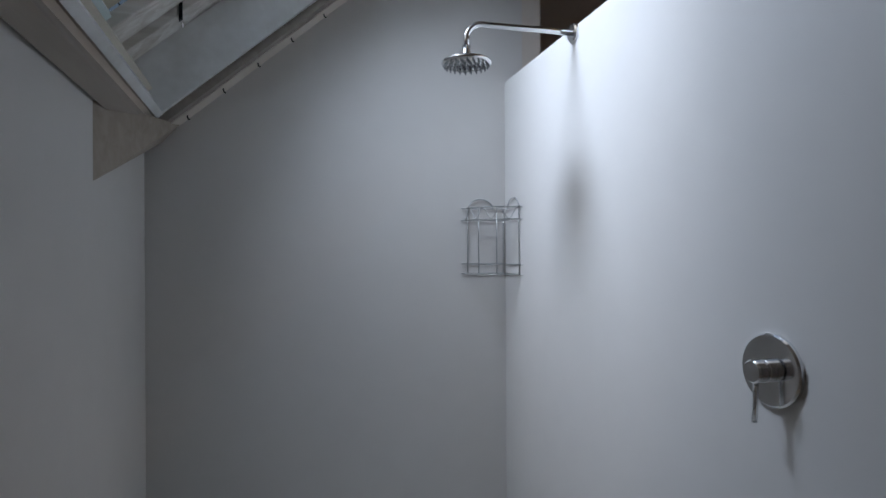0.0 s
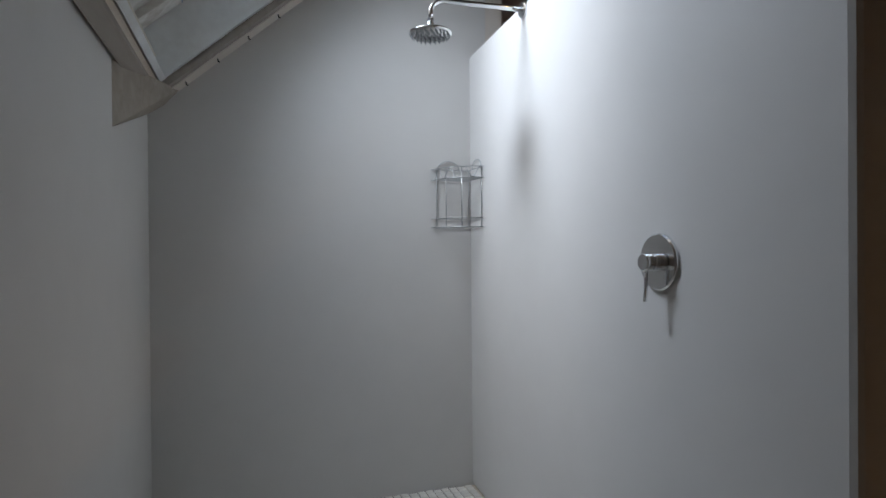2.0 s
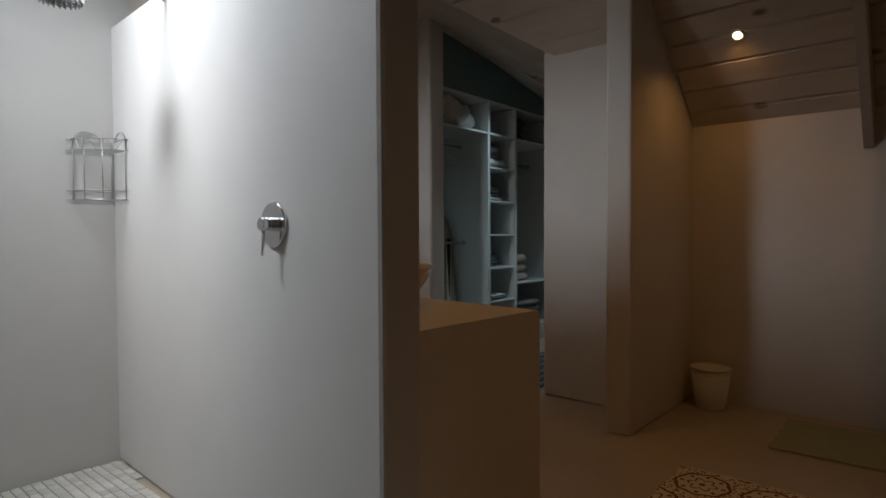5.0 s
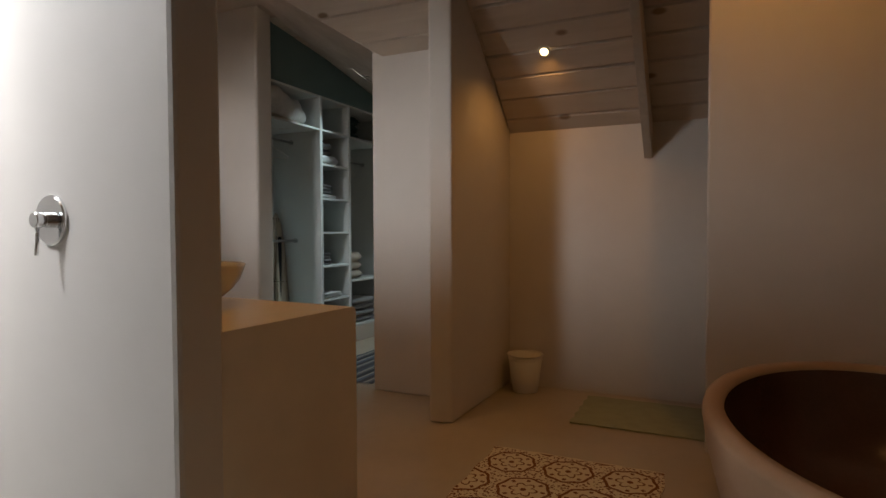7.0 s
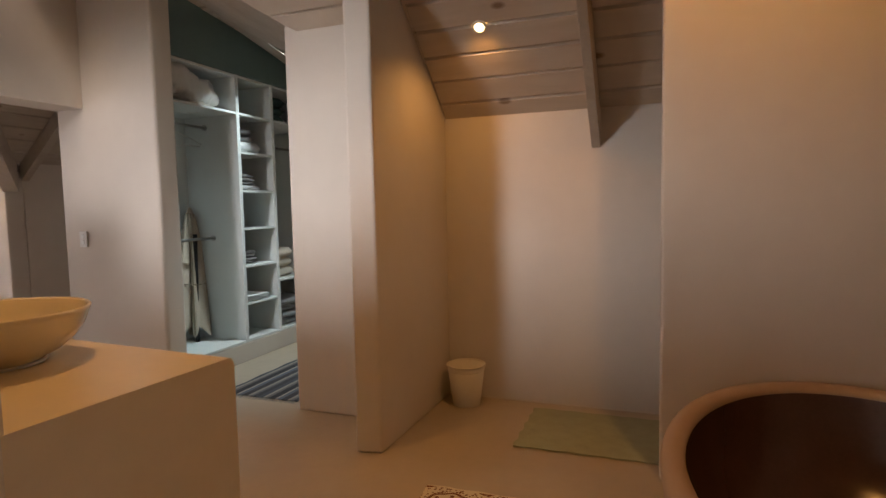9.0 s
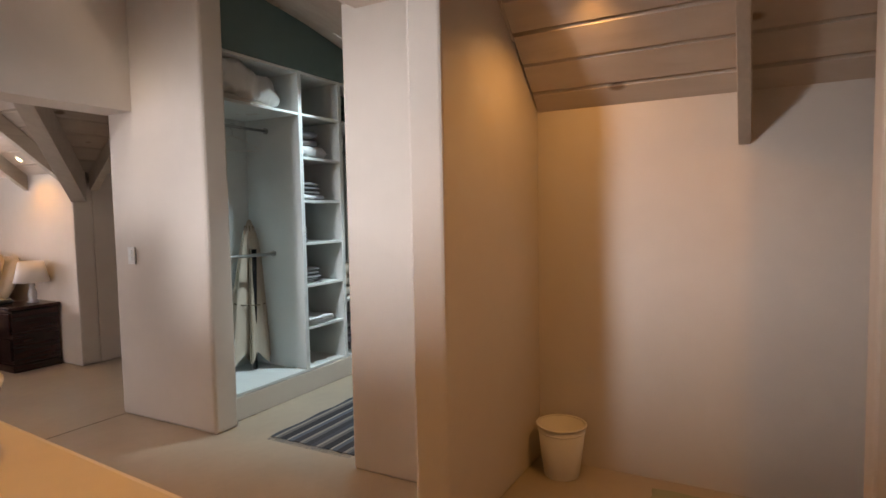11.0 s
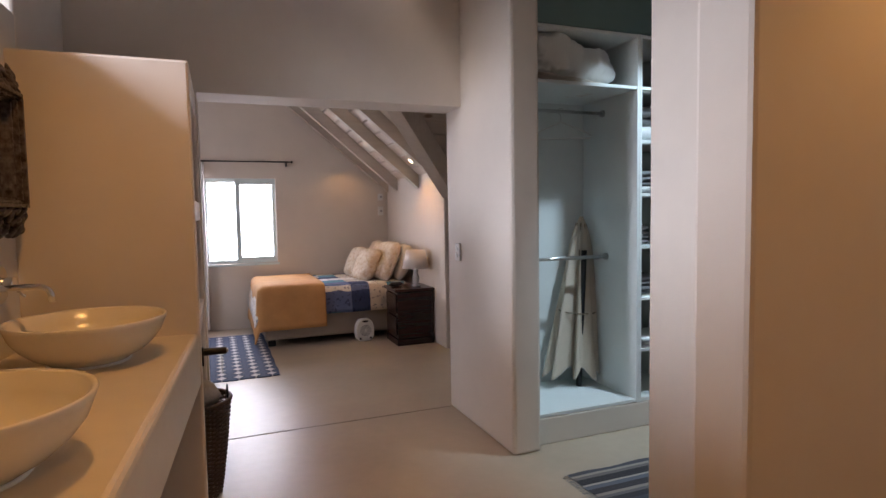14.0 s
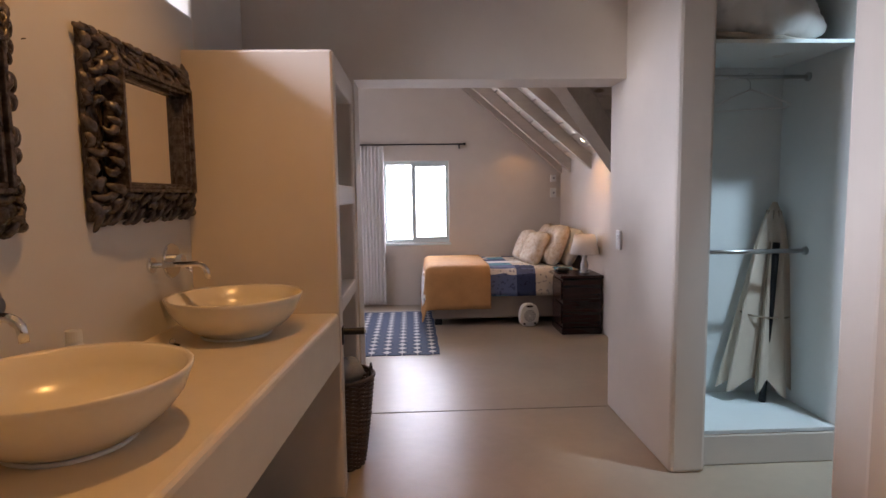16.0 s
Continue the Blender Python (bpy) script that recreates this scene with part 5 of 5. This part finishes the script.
rug("floral_rug", 0.62, 1.81, -0.43, 0.44, nodes_rug("floral_weave", floral), "cream bathroom rug with brown scalloped floral medallions", "rug", 0.009)
rug("diamond_rug", 0.30, 1.41, 5.07, 7.0, nodes_rug("diamond_weave", diamonds), "navy rug with rows of pale diamonds beside the bed", "rug", 0.007, rz=0.5)
rug("bath_mat", 2.37, 2.99, -0.72, 0.16, M_MAT, "thin sage green bath mat on the alcove floor", "bath mat", 0.01)
BANDS = [(0, (0.05, 0.052, 0.062)), (0.13, (0.15, 0.15, 0.16)), (0.20, (0.30, 0.28, 0.25)), (0.27, (0.05, 0.05, 0.06)), (0.42, (0.12, 0.14, 0.18)), (0.52, (0.40, 0.38, 0.34)), (0.57, (0.035, 0.036, 0.045)), (0.74, (0.16, 0.15, 0.15)), (0.82, (0.33, 0.31, 0.28)), (0.88, (0.07, 0.08, 0.10))]
sr = rug("striped_rug", 2.645, 4.2, 1.76, 2.42, stripes("striped_weave", BANDS, 0.34, 1), "flat woven dark striped rug with a fringe before the wardrobe", "rug", 0.006)
bm = bmesh.new()
rf = random.Random(3)
for k in range(60):
    y = -0.32 + 0.64 * k / 59
    tube(bm, [(-0.775, y, 0.004), (-0.80, y + rf.uniform(-.006, .006), 0.005), (-0.82, y + rf.uniform(-.01, .01), 0.002)], 0.0016, 4)
part("fringe", bm, M_GREYCL, sr)
bn = thing("waste_bin", "white enamelled waste bin with a rolled rim in the alcove corner", "bin", at=(2.96, 0.62, 0.0))
part("body", lathe(bmesh.new(), [(0, 0.004), (0.088, 0.004), (0.09, 0.0), (0.092, 0.004), (0.127, 0.272), (0.123, 0.272), (0.087, 0.012), (0, 0.012)], 40), M_BIN, bn, smooth=True)
part("rim", tube(bmesh.new(), arc((0, 0, 0.274), 0.128, 0, 360, 48, "xy")[:-1], 0.006, 8, loop=True), M_BIN, bn, smooth=True)
part("band", tube(bmesh.new(), arc((0, 0, 0.242), 0.1237, 0, 360, 48, "xy")[:-1], 0.003, 6, loop=True), M_BIN, bn, smooth=True)

# ---- bedroom window, curtain, heater ----
wn1 = thing("window_1", "white aluminium two-pane window in the gable wall", "window", kind="structure")
fr = part("window_frame", bmesh.new(), M_WINFRAME, wn1)
bm = bmesh.new()
yA, yB = GABLE + 0.05, GABLE + 0.10
xm = (wx0 + wx1) / 2 - 0.03
box(bm, wx0, wx1, yA, yB, wz1 - 0.045, wz1)
box(bm, wx0, wx1, yA, yB, wz0, wz0 + 0.045)
box(bm, wx0, wx0 + 0.045, yA, yB, wz0 + 0.045, wz1 - 0.045)
box(bm, wx1 - 0.045, wx1, yA, yB, wz0 + 0.045, wz1 - 0.045)
box(bm, xm - 0.028, xm + 0.028, yA - 0.012, yB, wz0 + 0.045, wz1 - 0.045)
box(bm, xm + 0.028, wx1 - 0.045, yA - 0.012, yA + 0.02, wz1 - 0.075, wz1 - 0.045)
box(bm, xm + 0.028, wx1 - 0.045, yA - 0.012, yA + 0.02, wz0 + 0.045, wz0 + 0.075)
bm.to_mesh(fr.data)
bm.free()
part("window_sill", boxm(wx0 - 0.01, wx1 + 0.02, GABLE - 0.015, GABLE + 0.22, wz0 - 0.03, wz0 - 0.001), M_WINFRAME, wn1, bevel=0.004)
for a, b in ((wx0 + 0.045, xm - 0.028), (xm + 0.028, wx1 - 0.045)):
    g = part("pane", boxm(a, b, yA + 0.022, yA + 0.027, wz0 + 0.045, wz1 - 0.045), M_GLASS, wn1)
    g.visible_shadow = False
tagged(link("backdrop", boxm(-3.0, 5.0, 9.6, 9.62, -2.9, 5.0), M_OUT), kind="structure")
cr = thing("curtain_rod", "thin black curtain rod on brackets above the bedroom window", "curtain rod", at=(0, 0, 0))
part("rod", tube(bmesh.new(), [(0.2, 7.38, 2.085), (1.84, 7.38, 2.085)], 0.009, 10), M_BLACK, cr, smooth=True)
part("finial", lathe(bmesh.new(), [(0, 0), (0.014, 0.004), (0.016, 0.015), (0.010, 0.028), (0, 0.03)], 14), M_BLACK, cr, smooth=True).matrix_world = pose(1.84, 7.38, 2.085, 0, 90, 0)
for x in (0.32, 1.79):
    part("bracket", boxm(x - 0.008, x + 0.008, 7.385, GABLE - 0.001, 2.03, 2.095), M_BLACK, cr)
bm = bmesh.new()
rows_ = []
for j in range(30):
    z = 0.03 + (2.07 - 0.03) * j / 29
    rows_.append([bm.verts.new((0.42 + 0.40 * i / 60 + 0.012 * noise.noise(Vector((i * .2, z, 0))) - 0.06 * (1 - abs(z - 0.9) / 1.2) * (i / 60 - 0.5) * 0, 7.38 + 0.020 * math.sin(i * 0.95 + 0.25 * math.sin(z * 2)) * (0.65 + 0.35 * (1 - z / 2.1)), z)) for i in range(61)])
for j in range(29):
    for i in range(60):
        bm.faces.new((rows_[j][i], rows_[j][i + 1], rows_[j + 1][i + 1], rows_[j + 1][i]))
cu = link("curtain", bm, M_CURTAIN, smooth=True)
cu.modifiers.new("thick", "SOLIDIFY").thickness = 0.003
tagged(cu, "pale grey curtain drawn to the side of the bedroom window", "curtain")
fh = thing("fan_heater", "small white upright fan heater with a round grille, on the floor", "fan heater", at=(2.43, 6.10, 0.0), rz=6)
bm = bmesh.new()
out_ = []
for i in range(40):
    a = 2 * math.pi * i / 40
    cx_, sz_ = math.cos(a), math.sin(a)
    out_.append((0.105 * abs(cx_) ** 0.6 * (1 if cx_ > 0 else -1) * (1 - 0.18 * max(sz_, 0)), 0.128 + 0.125 * abs(sz_) ** 0.75 * (1 if sz_ > 0 else -1)))
part("case", prism_y(bm, out_, -0.045, 0.045), M_PLASTIC, fh, bevel=0.01)
part("grille_disc", lathe(bmesh.new(), [(0, 0), (0.066, 0), (0.066, 0.004), (0, 0.004)], 32), M_GREYCL, fh).matrix_local = pose(0, -0.0455, 0.125, 90, 0, 0)
bm = bmesh.new()
for r_ in (0.066, 0.052, 0.038, 0.024, 0.011):
    tube(bm, arc((0, -0.052, 0.125), r_, 0, 360, 28)[:-1], 0.0022, 5, loop=True)
for i in range(6):
    a = math.pi * i / 6
    tube(bm, [(0.066 * math.cos(a), -0.052, 0.125 + 0.066 * math.sin(a)), (-0.066 * math.cos(a), -0.052, 0.125 - 0.066 * math.sin(a))], 0.0018, 4)
part("grille", bm, M_PLASTIC, fh)
part("handle_slot", prism_y(bmesh.new(), [(0.038 * math.cos(radians(a)), 0.226 + 0.011 * math.sin(radians(a))) for a in range(0, 360, 20)], -0.0475, -0.0452), M_BLACK, fh)
for x in (-0.06, 0.06):
    part("dial", lathe(bmesh.new(), [(0, 0), (0.013, 0), (0.011, 0.008), (0, 0.008)], 16), M_BLACK, fh).matrix_local = pose(x, -0.0455, 0.038, 90, 0, 0)
hs = link("sunglasses_case", soft(bmesh.new(), -0.08, 0.08, -0.035, 0.035, 0, 0.05, 10, 8, 0.5), M_BLACK, smooth=True)
hs.matrix_world = pose(2.76, 5.93, 0.611, 0, 0, 20)
tagged(hs, "small dark rounded case lying on the bedside chest", "case")
# ---- mosaic floor of the shower ----
tagged(link("floor_mosaic_bed", boxm(XW + 0.001, -0.09, 0.66, 2.758, 0.0005, 0.006), M_GROUT), kind="structure")
mosaic = thing("mosaic_floor", "off-white tumbled stone mosaic floor of the shower", "floor", kind="structure")
rm = random.Random(11)
cells = []
x = XW + 0.006
while x < -0.02:
    wt = rm.uniform(0.034, 0.042)
    y = 2.755 - rm.uniform(0, 0.02)
    while y > 0.70:
        lt_ = rm.choice((0.035, 0.05, 0.065, 0.08))
        xr = 0.006 - 0.092 * (2.757 - y) / 2.1
        if x + wt < xr - 0.002:
            cells.append((x, x + wt, y - lt_, y))
        y -= lt_ + 0.004
    x += wt + 0.0045
cells.sort(key=lambda c: -(c[3] + 0.5 * c[0]))
protos = {}


def tile_bm(bm, w, d, cx, cy, z=0.006, tz=0.004, b=0.0025):
    lo = [bm.verts.new((cx + sx * w / 2, cy + sy * d / 2, z)) for sx, sy in ((-1, -1), (1, -1), (1, 1), (-1, 1))]
    hi = [bm.verts.new((cx + sx * (w / 2 - b), cy + sy * (d / 2 - b), z + tz)) for sx, sy in ((-1, -1), (1, -1), (1, 1), (-1, 1))]
    bm.faces.new(hi)
    for i in range(4):
        bm.faces.new((lo[i], lo[(i + 1) % 4], hi[(i + 1) % 4], hi[i]))


for x0, x1, y0, y1 in cells[:300]:
    d = round(y1 - y0, 3)
    if d not in protos:
        me = bpy.data.meshes.new("tile")
        bm = bmesh.new()
        tile_bm(bm, 0.038, d, 0, 0, 0)
        bm.to_mesh(me)
        bm.free()
        me.materials.append(M_TILE)
        protos[d] = me
    ob = new("tile", protos[d])
    ob.parent = mosaic
    ob.location = ((x0 + x1) / 2, (y0 + y1) / 2, 0.006 + rm.uniform(-0.0006, 0.0008))
    ob.scale = ((x1 - x0) / 0.038, 1, 1)
bm = bmesh.new()
for x0, x1, y0, y1 in cells[300:]:
    tile_bm(bm, x1 - x0, y1 - y0, (x0 + x1) / 2, (y0 + y1) / 2)
tagged(link("mosaic_field", bm, M_TILE_J, mosaic), kind="stuff")
